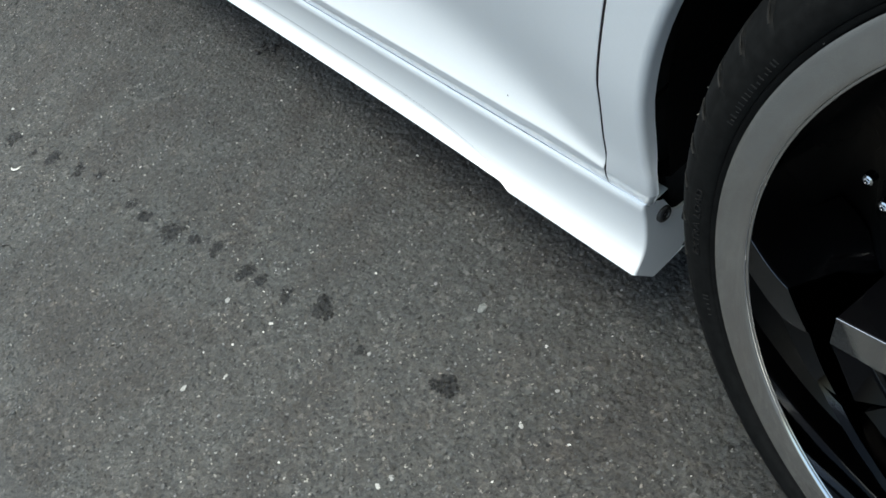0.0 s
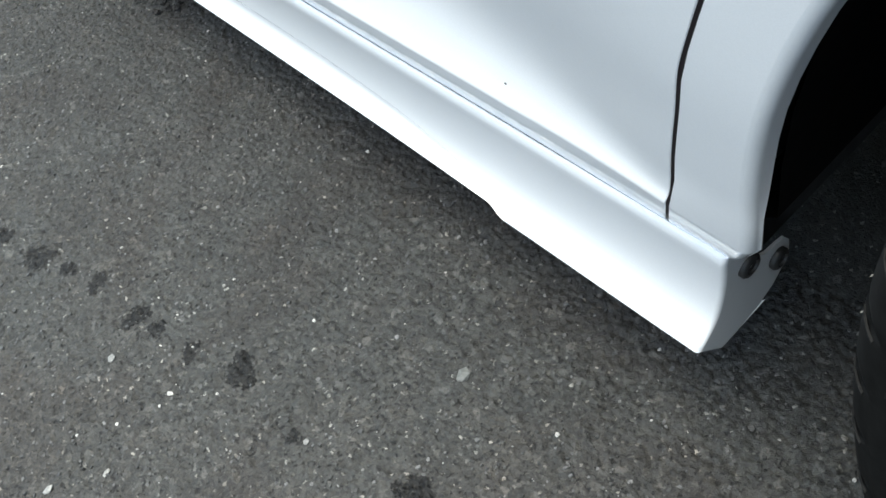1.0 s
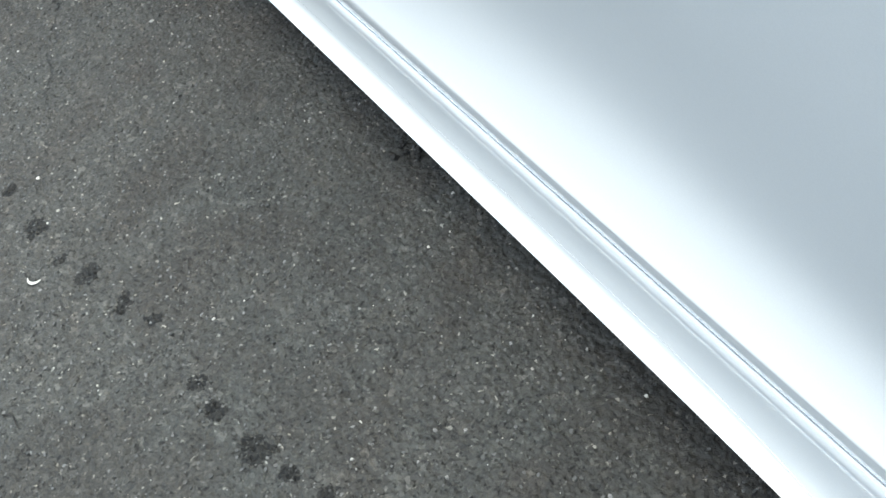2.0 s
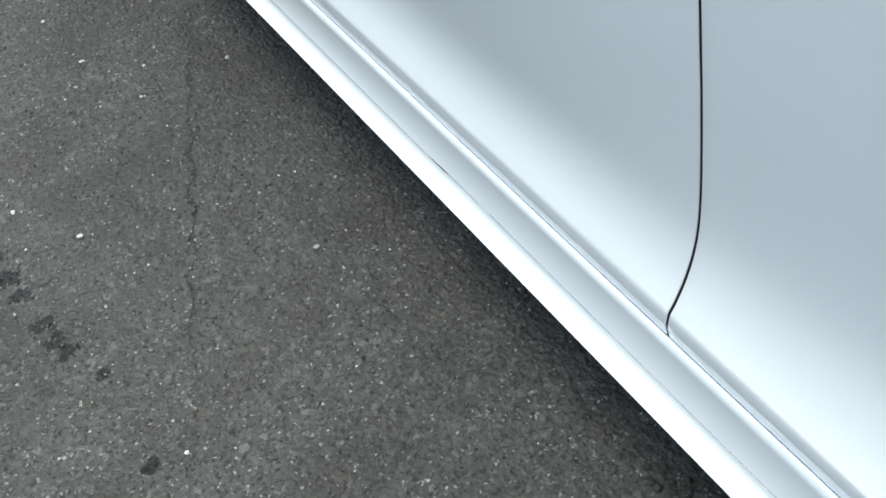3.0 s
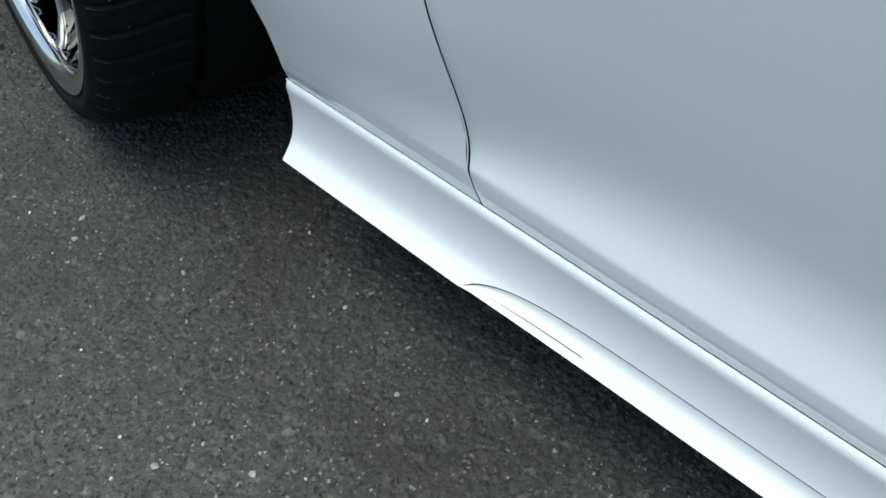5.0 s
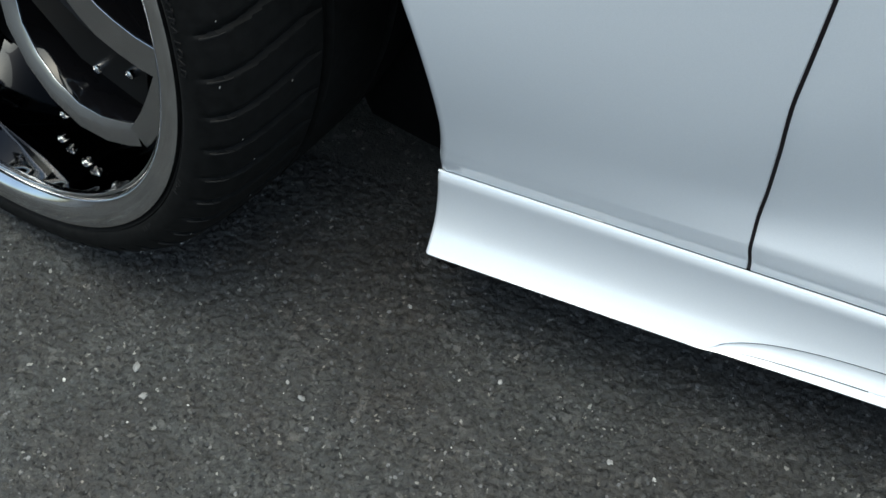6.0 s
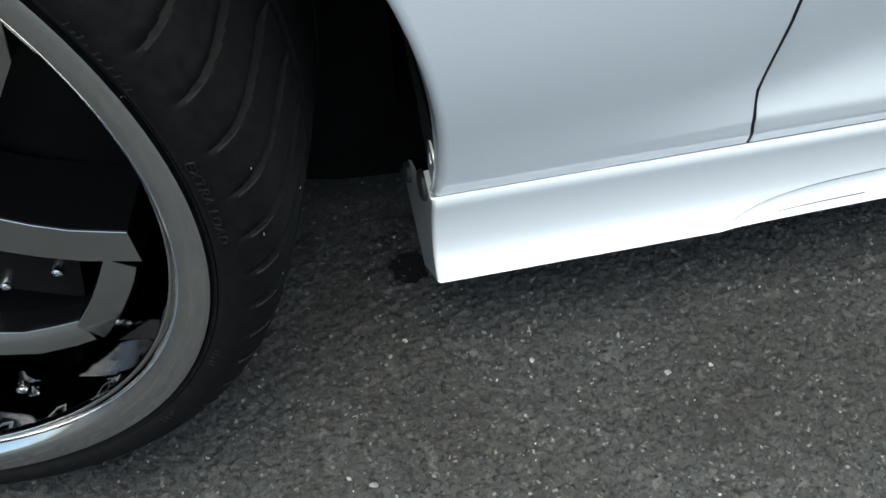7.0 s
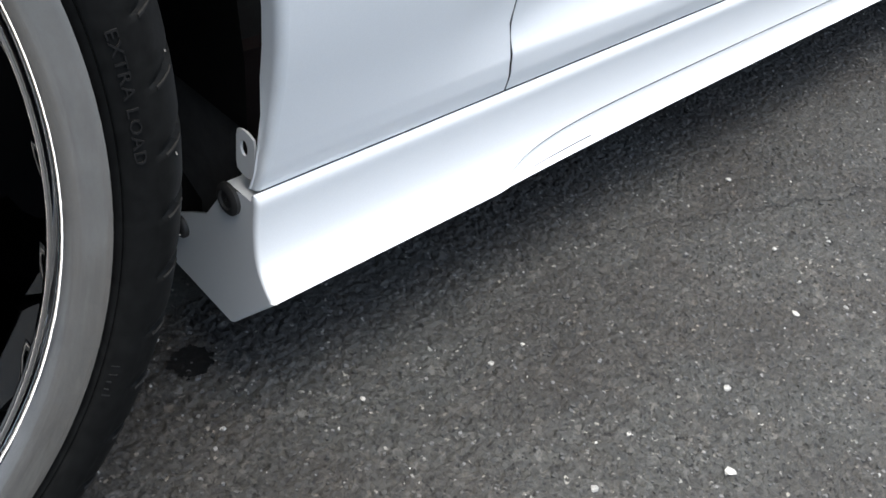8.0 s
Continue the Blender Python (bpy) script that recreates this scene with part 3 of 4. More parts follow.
def build_skirt(parent):
    b = Builder()
    r = 0.003
    turn = [(r * (1 - math.sin(math.pi / 2 * i / 4)), r * (1 - math.cos(math.pi / 2 * i / 4))) for i in range(5)]
    inner = np.unique(np.round(np.r_[np.linspace(-1.99, -1.82, 9), np.linspace(-1.815, -1.60, 70), np.linspace(-1.58, -0.38, 40), np.linspace(-0.36, -0.145, 70), np.linspace(-0.14, -0.012, 8), [-0.0055, -0.0038]], 5))
    stations = [(SKIRT_FRONT + dx, d) for dx, d in sorted(turn)] + [(float(x), 0.0) for x in inner] + [(SKIRT_REAR - dx, d) for dx, d in sorted(turn, reverse=True)]
    rows = []
    for x, d in stations:
        lean = 0.0075 * ease((x + 0.05) / 0.05)
        rows.append([(x + lean * (z - 0.11) / 0.075, y + (d if k > 7 else 0.0), z) for k, (y, z) in enumerate(skirt_section(x))])
    b.grid(rows)
    # end plates
    for x, row, tail in ((SKIRT_FRONT, rows[0], [(0.112, 0.078), (0.103, 0.122), (0.085, 0.134), (0.068, 0.144), (0.055, 0.164), (0.047, 0.179)]),
                         (SKIRT_REAR, rows[-1], [(0.036, 0.0835), (0.055, 0.088), (0.068, 0.096), (0.076, 0.108), (0.079, 0.122), (0.077, 0.135), (0.072, 0.143), (0.064, 0.146), (0.056, 0.147), (0.050, 0.151), (0.046, 0.160), (0.040, 0.174)])):
        outer = row[1:-2]
        lean = 0.0 if x < -1 else 0.0075
        rim = [(x + lean * (z - 0.11) / 0.075, y, z) for y, z in tail]
        b.poly(outer + rim, flip=x > -1)
        back = 0.002 if x < -1 else -0.002
        b.grid([rim, [(px + back, y, z) for px, y, z in rim]])
    sk = part("side_skirt", b.mesh("side_skirt", M_PAINT), parent, "white aero side skirt with a hollow face and a cut-in lower lip")
    sk.data.set_sharp_from_angle(angle=radians(32))
    # thin dark strips that stand in for shade in the creases of the lower lip
    for name, i, j, wide, x0, x1, fade in (("crease_shade", 26, 29, 0.0006, NOTCH_FRONT, -0.95, 0.45), ("crease_shade", 26, 29, 0.0006, -0.94, NOTCH_REAR, 0.40), ("crease_shade", 35, 38, 0.0003, NOTCH_FRONT + 0.006, NOTCH_FRONT + 0.11, 0.08)):
        b = Builder()
        rows = []
        for x in np.linspace(x0 + 0.003, x1 - 0.003, 160):
            s = min(x - NOTCH_FRONT, NOTCH_REAR - x)
            sec = skirt_section(float(x))
            (ya, za), (yc, zc) = sec[i], sec[j]
            w = min(wide * math.exp(-s / fade), 0.45 * (za - zc)) * ease(s / 0.02)
            ym, zm = (ya + yc) / 2, (za + zc) / 2
            rows.append([(float(x), ym + 0.0016, zm + w), (float(x), ym + 0.0003, zm + w), (float(x), ym + 0.0001, zm), (float(x), ym + 0.0003, zm - w), (float(x), ym + 0.0016, zm - w)])
        b.grid(rows)
        part(name, b.mesh(name, M_SEAL_AND_SHADE), sk, "thin dark strip added as shade in the crease")
    return sk


def disc(name, r, depth, material, seg=20, dome=0.3):
    """A round fastener head that looks along -x."""
    b = Builder()
    prof = [(0.0, r), (-depth * 0.6, r), (-depth * 0.9, r * 0.86), (-depth, r * 0.6), (-depth * (1 - dome), r * 0.5), (-depth * (1 - dome), 0.001)]
    b.grid([[(d, rr * math.cos(6.2832 * j / seg), rr * math.sin(6.2832 * j / seg)) for j in range(seg)] for d, rr in prof], closed=True)
    return b.mesh(name, material)


# ---- wheels ----
def ring(b, prof, seg, fn=None):
    """Turns a profile of (depth, radius) about the wheel's axle; depth runs inwards along +y."""
    rows = []
    for d, r in prof:
        row = []
        for j in range(seg):
            a = 2 * math.pi * j / seg
            rr = r if fn is None else r - fn(d, a, r)
            row.append((rr * math.cos(a), d, rr * math.sin(a)))
        rows.append(row)
    b.grid(rows, closed=True)


def bar(b, pts, width, y0, y1, bev=0.0022, cone=0.0, reach=0.2235):
    """A bar along a polyline in the wheel's plane; y0 is the face, y1 the back. cone: how steeply the face sinks towards the axle."""
    P = [Vector(p) for p in pts]
    rows = []
    for i, p in enumerate(P):
        t = (P[min(i + 1, len(P) - 1)] - P[max(i - 1, 0)]).normalized()
        nrm = Vector((-t.y, t.x))
        w = width[i] / 2 if isinstance(width, list) else width / 2
        row = []
        for s, y in ((-w, y1), (-w, y0 + bev), (-w + bev, y0), (w - bev, y0), (w, y0 + bev), (w, y1)):
            q = p + nrm * s
            row.append((q.x, min(y + cone * (reach - q.length), 0.099), q.y))
        rows.append(row)
    b.grid(rows)
    b.poly(rows[0])
    b.poly(rows[-1], flip=True)


def polar(r, deg):
    return (r * math.cos(radians(deg)), r * math.sin(radians(deg)))


def build_wheel(car, pose_m, rim, tyre_r, first, hand, face0, label):
    """A deep-dished wheel; first: the angle of the first spoke, hand: the way that the spokes' loops open."""
    b = Builder()
    # barrel, dark chrome inside
    q = rim - 0.258
    wall = [(0.022, 0.2350 + q), (0.035, 0.2320 + q), (0.05, 0.2292 + q), (0.075, 0.2255 + q)] if hand < 0 else [(0.0176, 0.2322), (0.035, 0.2294), (0.05, 0.2270), (0.075, 0.2230)]
    start = [(0.0170, 0.2360 + q)] if hand < 0 else [(0.0052, 0.2342)]
    ring(b, start + wall + [(0.092, 0.215 + q), (0.12, 0.205), (0.21, 0.205), (0.235, 0.225), (0.245, 0.245)], 160)
    ring(b, [(0.245, 0.245), (0.236, 0.247), (0.20, 0.215), (0.10, 0.216 + q), (0.03, 0.245 + q), (0.0170, 0.2360 + q)], 128)
    wheel = part("wheel", b.mesh("wheel_barrel", M_BARREL), car, label)
    wheel.data.set_sharp_from_angle(angle=radians(35))
    wheel.matrix_basis = pose_m

    # polished lip
    b = Builder()
    lip = [(0.012, 0.0005), (0.003, 0.0), (0.0005, 0.0006), (0.0, 0.0020)]
    if hand > 0:
        lip += [(0.0001, 0.0040), (0.0002, 0.0080), (0.0004, 0.0110), (0.0007, 0.0150), (0.0010, 0.0180), (0.0013, 0.0196), (0.0018, 0.0206), (0.0030, 0.0212), (0.0056, 0.0214)]
    else:
        lip += [(0.0001, 0.0040), (0.0006, 0.0080), (0.0010, 0.0110), (0.0016, 0.0135), (0.0026, 0.0156), (0.0042, 0.0175), (0.0064, 0.0192), (0.0092, 0.0206), (0.0122, 0.0212), (0.0150, 0.0216), (0.0172, 0.0218), (0.0180, 0.0210)]
    ring(b, [(d, rim - r) for d, r in lip], 160)
    part("rim_lip", b.mesh("rim_lip", M_CHROME), wheel, "mirror-polished rim lip with fine scuffs")

    # chrome bead added to catch the sky's glint where the lip turns into the barrel
    b = Builder()
    edge = 0.0125 if hand < 0 else 0.0042
    ring(b, [(edge + 0.0010 * math.cos(t), rim - 0.0217 + 0.0010 * math.sin(t)) for t in (-2 * math.pi * i / 10 for i in range(11))], 160)
    part("lip_glint_bead", b.mesh("lip_glint_bead", M_BOLT), wheel, "thin chrome bead added for the highlight inside the lip")

    # back disc with hub
    b = Builder()
    ring(b, [(0.085, 0.0), (0.085, 0.035), (0.088, 0.05), (0.10, 0.075), (0.102, 0.15), (0.098, 0.205), (0.10, 0.216)], 64)
    part("centre_disc", b.mesh("centre_disc", M_DISC), wheel, "black centre disc")
    b = Builder()
    ring(b, [(0.036, 0.0), (0.036, 0.026), (0.040, 0.031), (0.09, 0.036)], 48)
    part("hub_cap", b.mesh("hub_cap", M_CHROME), wheel, "polished hub cap")

    # twin-bar spokes, polished faces on black bodies
    bolt_me = disc("bolt", 0.0038, 0.006, M_BOLT, 14)
    for k in range(4):
        a = first + 90 * k
        loops = [
            ([(0.127, 8.6), (0.139, 9.0), (0.1525, 8.8), (0.17, 7.0), (0.19, 4.7), (0.206, 2.4), (0.2205, 0.6)], [0.0275, 0.0290, 0.0290, 0.0275, 0.0262, 0.0252, 0.0245]),
            ([(0.040, 3.0), (0.065, 4.0), (0.09, 5.0), (0.109, 5.4), (0.1255, 5.8)], [0.022, 0.023, 0.0240, 0.0250, 0.0255]),
            ([(0.2150, 5.9), (0.2160, 9.5), (0.2175, 14.0), (0.2200, 19.0), (0.2228, 24.0), (0.2240, 26.4)], [0.0180, 0.0190, 0.0190, 0.0188, 0.0186, 0.0180]),
            ([(0.2225, 26.6), (0.2180, 31.0), (0.2115, 38.0), (0.2010, 46.0), (0.1840, 53.6), (0.1640, 60.0), (0.1400, 65.5), (0.1120, 68.0)], [0.0165, 0.0180, 0.0190, 0.0198, 0.0200, 0.0200, 0.0200, 0.0200]),
        ]
        if hand > 0:
            loops[2] = ([(0.2120, 3.4), (0.2110, 6.0), (0.2105, 9.5), (0.2110, 13.0), (0.2120, 16.2)], [0.0290, 0.0290, 0.0290, 0.0290, 0.0290])
            loops[3] = ([(0.2120, 17.6), (0.2090, 22.0), (0.2040, 29.0), (0.1940, 37.0), (0.1790, 44.6), (0.1600, 51.0), (0.1380, 56.5), (0.1120, 60.0)], [0.0240, 0.0235, 0.0230, 0.0220, 0.0210, 0.0205, 0.0200, 0.0200])
        size = rim / 0.2655
        for i, (line, w) in enumerate(loops):
            pts = [polar(r * size, a + hand * t) for r, t in line]
            slope = ((0.10, 0.10, 0.06, 0.24) if hand < 0 else (0.10, 0.10, 0.06, 0.10))[i]
            top = face0 + 0.0006 * i
            b = Builder()
            bar(b, pts, w, top, top + 0.0007, bev=0.0003, cone=slope, reach=0.2235 * size)
            # rear outer faces are black: the colour stands in for a dark reflection
            plate = b.mesh("spoke_face", M_BLACK if hand > 0 and i > 1 else M_FACE)
            b = Builder()
            bar(b, pts, [v * 0.985 for v in w], top + 0.0010, 0.099, bev=0.0005, cone=slope, reach=0.2235 * size)
            part("spoke", b.mesh("spoke", M_BLACK), wheel, "gloss black spoke")
            part("spoke_face", plate, wheel, "rear spoke face coloured black for its dark reflection" if hand > 0 and i > 1 else "mirror-polished spoke face")
        bolts = ((0.2080, -35.0, 0.048), (0.1940, -31.5, 0.050)) if hand > 0 else ((0.170, 28.0, 0.056), (0.1875, 17.5, 0.056), (0.2330, 22.6, 0.050), (0.2340, 46.0, 0.036), (0.2300, -32.5, 0.050), (0.2080, -35.0, 0.056))
        for r, q, d in bolts:
            o = part("bolt", bolt_me, wheel)
            x, z = polar(r * size, a + hand * q)
            o.matrix_basis = Matrix.Translation((x, d + 0.006, z)) @ Matrix.Rotation(radians(90), 4, "Z")
        # web plate that carries the inner bolts
        b = Builder()
        bar(b, [polar(0.09, a + hand * 36), polar(0.15, a + hand * 28), polar(0.202, a + hand * 18)], [0.03, 0.042, 0.046], 0.061, 0.097)
        part("web_plate", b.mesh("web_plate", M_DISC), wheel)

    # tyre with slanted shoulder sipes and a flat where it stands
    lugs = 62

    def cut(d, a, r):
        depth = 0.0
        if r > rim + 0.42 * (tyre_r - rim) and 0.0 < d < 0.21:
            s = (a * lugs / (2 * math.pi) + hand * d * 6.0) % 1.0
            if hand > 0:
                s = 1.0 - s
            if d < 0.07:
                rise = min(1.0, (r - rim - 0.42 * (tyre_r - rim)) / 0.006)
                depth = 0.0034 * rise * max(0.0, 1.0 - s / 0.26) ** 1.5
            for g in (0.085, 0.152):
                if abs(d - g) < 0.0045:
                    depth = 0.006
        return depth

    high = tyre_r - rim
    prof = [(0.0105, rim - 0.007), (0.0035, rim + 0.0005), (0.0018, rim + 0.0016)] + [(d, rim + high * k) for d, k in ((0.0006, 0.07), (0.0014, 0.085), (-0.0004, 0.105), (-0.0016, 0.17), (-0.0020, 0.24), (-0.0018, 0.32), (-0.0010, 0.40), (0.0003, 0.445), (0.0012, 0.49), (0.0025, 0.55), (0.0045, 0.61), (0.0070, 0.67), (0.0100, 0.73), (0.0135, 0.78), (0.018, 0.825), (0.023, 0.86), (0.029, 0.89), (0.036, 0.915), (0.044, 0.938), (0.054, 0.958), (0.066, 0.975), (0.0795, 0.986), (0.0805, 0.986), (0.0893, 0.99), (0.0905, 0.99), (0.11, 0.998), (0.13, 1.0), (0.1465, 0.998), (0.1478, 0.998), (0.1562, 0.995), (0.1575, 0.995), (0.175, 0.975), (0.19, 0.94), (0.205, 0.86), (0.218, 0.72), (0.228, 0.5), (0.236, 0.2))] + [(0.245, rim - 0.008)]
    b = Builder()
    ring(b, prof, lugs * 20, cut)
    inv = pose_m.inverted()
    flat = []
    for p in b.v:
        w = pose_m @ Vector(p)
        if w.z < 0.0006:
            w.z = 0.0006
        flat.append(tuple(inv @ w))
    b.v = flat
    tyre = part("tyre", b.mesh("tyre", M_RUBBER), wheel, "low-profile black tyre with slanted shoulder sipes")

    # pale scuffed ribs beside the sipes
    line = [(d, (r - rim) / high, r) for d, r in prof if 0.50 < (r - rim) / high < 0.80 and d < 0.05]
    rows = []
    for d, k, r in line:
        a = 2 * math.pi / lugs * (-hand * -0.02 - hand * 6.0 * d)
        w = 0.0007 / r * (1.0 - 0.8 * (k - 0.44) / 0.36)
        rows.append([(rr * math.cos(a + da), dd, rr * math.sin(a + da)) for rr, dd, da in ((r, d + 0.0006, -w * 1.3), (r + 0.0002, d - 0.0004, -w), (r + 0.0002, d - 0.0004, w), (r, d + 0.0006, w * 1.3))])
    b = Builder()
    b.grid(rows)
    rib_me = b.mesh("tread_rib", M_SCUFF)
    for j in range(lugs):
        rib = part("tread_rib", rib_me, wheel)
        rib.matrix_basis = Matrix.Rotation(-2 * math.pi * j / lugs, 4, "Y")

    # raised sidewall marks as plain bars
    rng = random.Random(int(first) + 90)
    b = Builder()
    for a0, count in ((-24, 5), (20, 10), (-40, 4), (190, 5), (146, 16), (80, 10), (265, 10)):
        a = a0
        for i in range(count):
            a += 0.62 + 0.4 * rng.random()
            w = radians(0.08 + 0.16 * rng.random())
            r0, d0, d1 = rim + high * 0.15, -0.0014, -0.0020
            r1 = r0 + rng.choice((0.0018, 0.0034, 0.0034))
            c0, c1 = radians(a) - w / 2, radians(a) + w / 2
            top = [(r0, d0, c0), (r0, d0, c1), (r1, d1, c1), (r1, d1, c0)]
            up = [(r * math.cos(c), d - 0.0002, r * math.sin(c)) for r, d, c in top]
            foot = [(r * math.cos(c), d + 0.0015, r * math.sin(c)) for r, d, c in top]
            b.poly(up)
            for i2 in range(4):
                j2 = (i2 + 1) % 4
                b.poly([foot[i2], foot[j2], up[j2], up[i2]])
    marks = part("sidewall_lettering", b.mesh("sidewall_lettering", M_TREAD, smooth=False), wheel)
    tagged(marks, "raised rubber bars on the sidewall", kind="stuff")
    words = arc_words("EXTRA LOAD", 0.0048, rim + high * 0.27, 6.0 if hand < 0 else 177.6, 11.5, -0.0023)
    part("load_marking", words, wheel, "raised rubber letters on the sidewall")

    # pale grit caught on the tread
    b = Builder()
    for i in range(70):
        d, r = rng.choice([(d, r) for d, r in prof if 0.003 < d < 0.075])
        a = rng.random() * 2 * math.pi
        w = rng.uniform(0.0004, 0.0009)
        c = [(w * math.cos(t), w * math.sin(t)) for t in (0.3, 1.6, 2.9, 4.4)]
        for lift in (0.0, 1.0):
            b.v.extend([((r + 0.0005 * lift) * math.cos(a + u / r), d + v - 0.0005 * lift, (r + 0.0005 * lift) * math.sin(a + u / r)) for u, v in c])
        n = len(b.v) - 8
        b.f.append([n + 4, n + 5, n + 6, n + 7])
        b.f.extend([[n + k, n + (k + 1) % 4, n + 4 + (k + 1) % 4, n + 4 + k] for k in range(4)])
    tagged(part("tread_grit", b.mesh("tread_grit", M_GRIT, smooth=False), wheel), "pale grit stuck to the tread", kind="stuff")
    return wheel


def arc_words(text, height, radius, middle, span, depth):
    """Raised letters along an arc of the sidewall, read clockwise; middle and span in degrees."""
    curve = bpy.data.curves.new("letters", "FONT")
    curve.body, curve.size, curve.extrude, curve.resolution_u = text, height * 1.38, 0.0006, 2
    curve.space_character = 1.1
    ob = new("letters", curve)
    me = bpy.data.meshes.new_from_object(ob.evaluated_get(bpy.context.evaluated_depsgraph_get()))
    bpy.data.objects.remove(ob)
    xs = [v.co.x for v in me.vertices]
    lo, wide = min(xs), max(xs) - min(xs)
    for v in me.vertices:
        a = radians(middle + span * (0.5 - (v.co.x - lo) / wide))
        r = radius + v.co.y - height / 2
        v.co = (r * math.cos(a), depth - v.co.z + 0.0002, r * math.sin(a))
    me.materials.clear()
    me.materials.append(M_LETTER)
    return me


def wheel_pose(x, y, z, toe, camber):
    return Matrix.Translation((x, y, z)) @ Matrix.Rotation(radians(toe), 4, "Z") @ Matrix.Rotation(radians(-camber), 4, "X")


def build_liner(name, arch, parent):
    """The black shell inside a wheel arch, closed towards the car's middle."""
    b = Builder()
    cx, a, z0, h, foot = arch
    a, h = a + 0.004, h + 0.006
    line = [(cx - a - 0.045, 0.11), (cx - a - 0.045, 0.16), (cx - a - 0.043, 0.185), (cx - a - 0.02, 0.205)] + [(cx - a * math.cos(math.pi * i / 32), z0 + h * math.sin(math.pi * i / 32)) for i in range(33)] + [(cx + a + 0.02, 0.205), (cx + a + 0.043, 0.185), (cx + a + 0.045, 0.16), (cx + a + 0.045, 0.11)]
    rows = [[(x, y + (0.002 * math.sin(3 * i) if 0.06 < y < 0.3 else 0.0), z) for i, (x, z) in enumerate(line)] for y in (0.034, 0.06, 0.12, 0.2, 0.34)]
    rows[0] = [(x, max(y, 0.048) if z < 0.2 else y, z) for x, y, z in rows[0]]
    # the foot comes forward behind the wheel, inboard of the skirt's end
    side, reach = (1, 0.155) if cx < -1 else (-1, 0.0)
    for k in range(1, len(rows)):
        rows[k] = [(x - side * (reach * ease((rows[k][0][1] - 0.10) / 0.04) * ease((0.2 - z) / 0.1) if (x - cx) * side > 0 else 0.0), y, z) for x, y, z in rows[k]]
    b.grid(rows)
    b.poly([(x, y, z) for x, y, z in rows[-1]])
    return part(name, b.mesh(name, M_LINER), parent, "black plastic wheel arch liner")


def build_car():
    car = tagged(new("car"), "white lowered saloon car with polished dished wheels parked on asphalt", "car")
    rg, mg, fg = GAP_REAR, GAP_MIDDLE, GAP_FRONT
    build_panel("rear_door", lambda z: mg(z) + HALF_GAP, lambda z: rg(z) - HALF_GAP, car, "white rear door with a flared lower edge")
    build_panel("front_door", lambda z: fg(z) + HALF_GAP, lambda z: mg(z) - HALF_GAP, car, "white front door with a flared lower edge")
    build_arch_panel("quarter_panel", ARCH_REAR, lambda z: rg(z) + HALF_GAP, -1, 1.15, car, "white rear quarter panel with a rolled arch lip")
    build_arch_panel("front_fender", ARCH_FRONT, lambda z: fg(z) - HALF_GAP, 1, -3.05, car, "white front fender with a rolled arch lip")
    for gap in (rg, mg, fg):
        b = Builder()
        b.grid([[(gap(z) + s * 0.012, side_y(gap(z), z) + 0.0007, z) for s in (-0.2, -0.1, 0.1, 0.2)] for z in Z_ROWS])
        part("door_seal", b.mesh("door_seal", M_SEAL_AND_SHADE), car, "black rubber door seal")
    build_skirt(car)
    # sill behind the joint of doors and skirt
    b = Builder()
    b.grid([[(x, y, z) for y, z in ((0.044, 0.16), (0.044, 0.21), (0.05, 0.26), (0.2, 0.27))] for x in (-1.99, -1.0, -0.006)])
    part("sill", b.mesh("sill", M_SEAL_AND_SHADE), car, "black inner sill")
    b = Builder()
    b.grid([[(x, side_y(x, 0.193) + 0.004, z) for z in (0.1825, 0.1935)] for x in (-1.995 + 1.99 * i / 60 for i in range(61))])
    part("sill_seal", b.mesh("sill_seal", M_SEAL_AND_SHADE), car, "black seal in the joint above the skirt")
    build_liner("rear_arch_liner", ARCH_REAR, car)
    build_liner("front_arch_liner", ARCH_FRONT, car)
    # black deflector between the front liner and the underbody
    b = Builder()
    line = [(-2.135, 0.20), (-2.128, 0.165), (-2.105, 0.140), (-2.05, 0.128), (-2.004, 0.125)]
    b.grid([[(x, y + 0.09, 0.34) for x, y in line], [(x, y + 0.014, 0.20) for x, y in line], [(x, y + 0.004, 0.13) for x, y in line], [(x, y, 0.078) for x, y in line], [(x, y + 0.006, 0.070) for x, y in line], [(x, y + 0.2, 0.070) for x, y in line]])
    part("deflector", b.mesh("deflector", M_LINER), car, "black plastic deflector behind the front wheel")
    # fasteners on the skirt's end plates
    me = disc("clip", 0.0105, 0.004, M_CLIP)
    me2 = disc("clip", 0.0078, 0.004, M_CLIP)
    me3 = disc("clip", 0.0072, 0.004, M_CLIP)
    for x, y, z, m, turn in ((SKIRT_FRONT, 0.0425, 0.172, me, 0), (SKIRT_FRONT, 0.096, 0.116, me2, 0), (SKIRT_REAR + 0.0045, 0.038, 0.158, me2, 180), (SKIRT_REAR + 0.003, 0.0655, 0.131, me3, 180)):
        o = part("clip", m, car, "dark push-in clip")
        o.matrix_basis = Matrix.Translation((x, y, z)) @ Matrix.Rotation(radians(turn), 4, "Z")
    # a stone chip in the rear door's lacquer
    chip = part("stone_chip", disc("stone_chip", 0.0006, 0.0006, M_DEBRIS, 8), car, "tiny dark stone chip in the lacquer")
    chip.matrix_basis = Matrix.Translation((-0.136, side_y(-0.136, 0.232) + 0.0002, 0.232)) @ Matrix.Rotation(radians(90), 4, "Z")
    # the fender's fixing tab with its hole
    b = Builder()
    n = 24
    hole = [(0.0310 + 0.0033 * math.cos(6.2832 * j / n), 0.2130 + 0.005 * math.sin(6.2832 * j / n)) for j in range(n)]
    outline = []
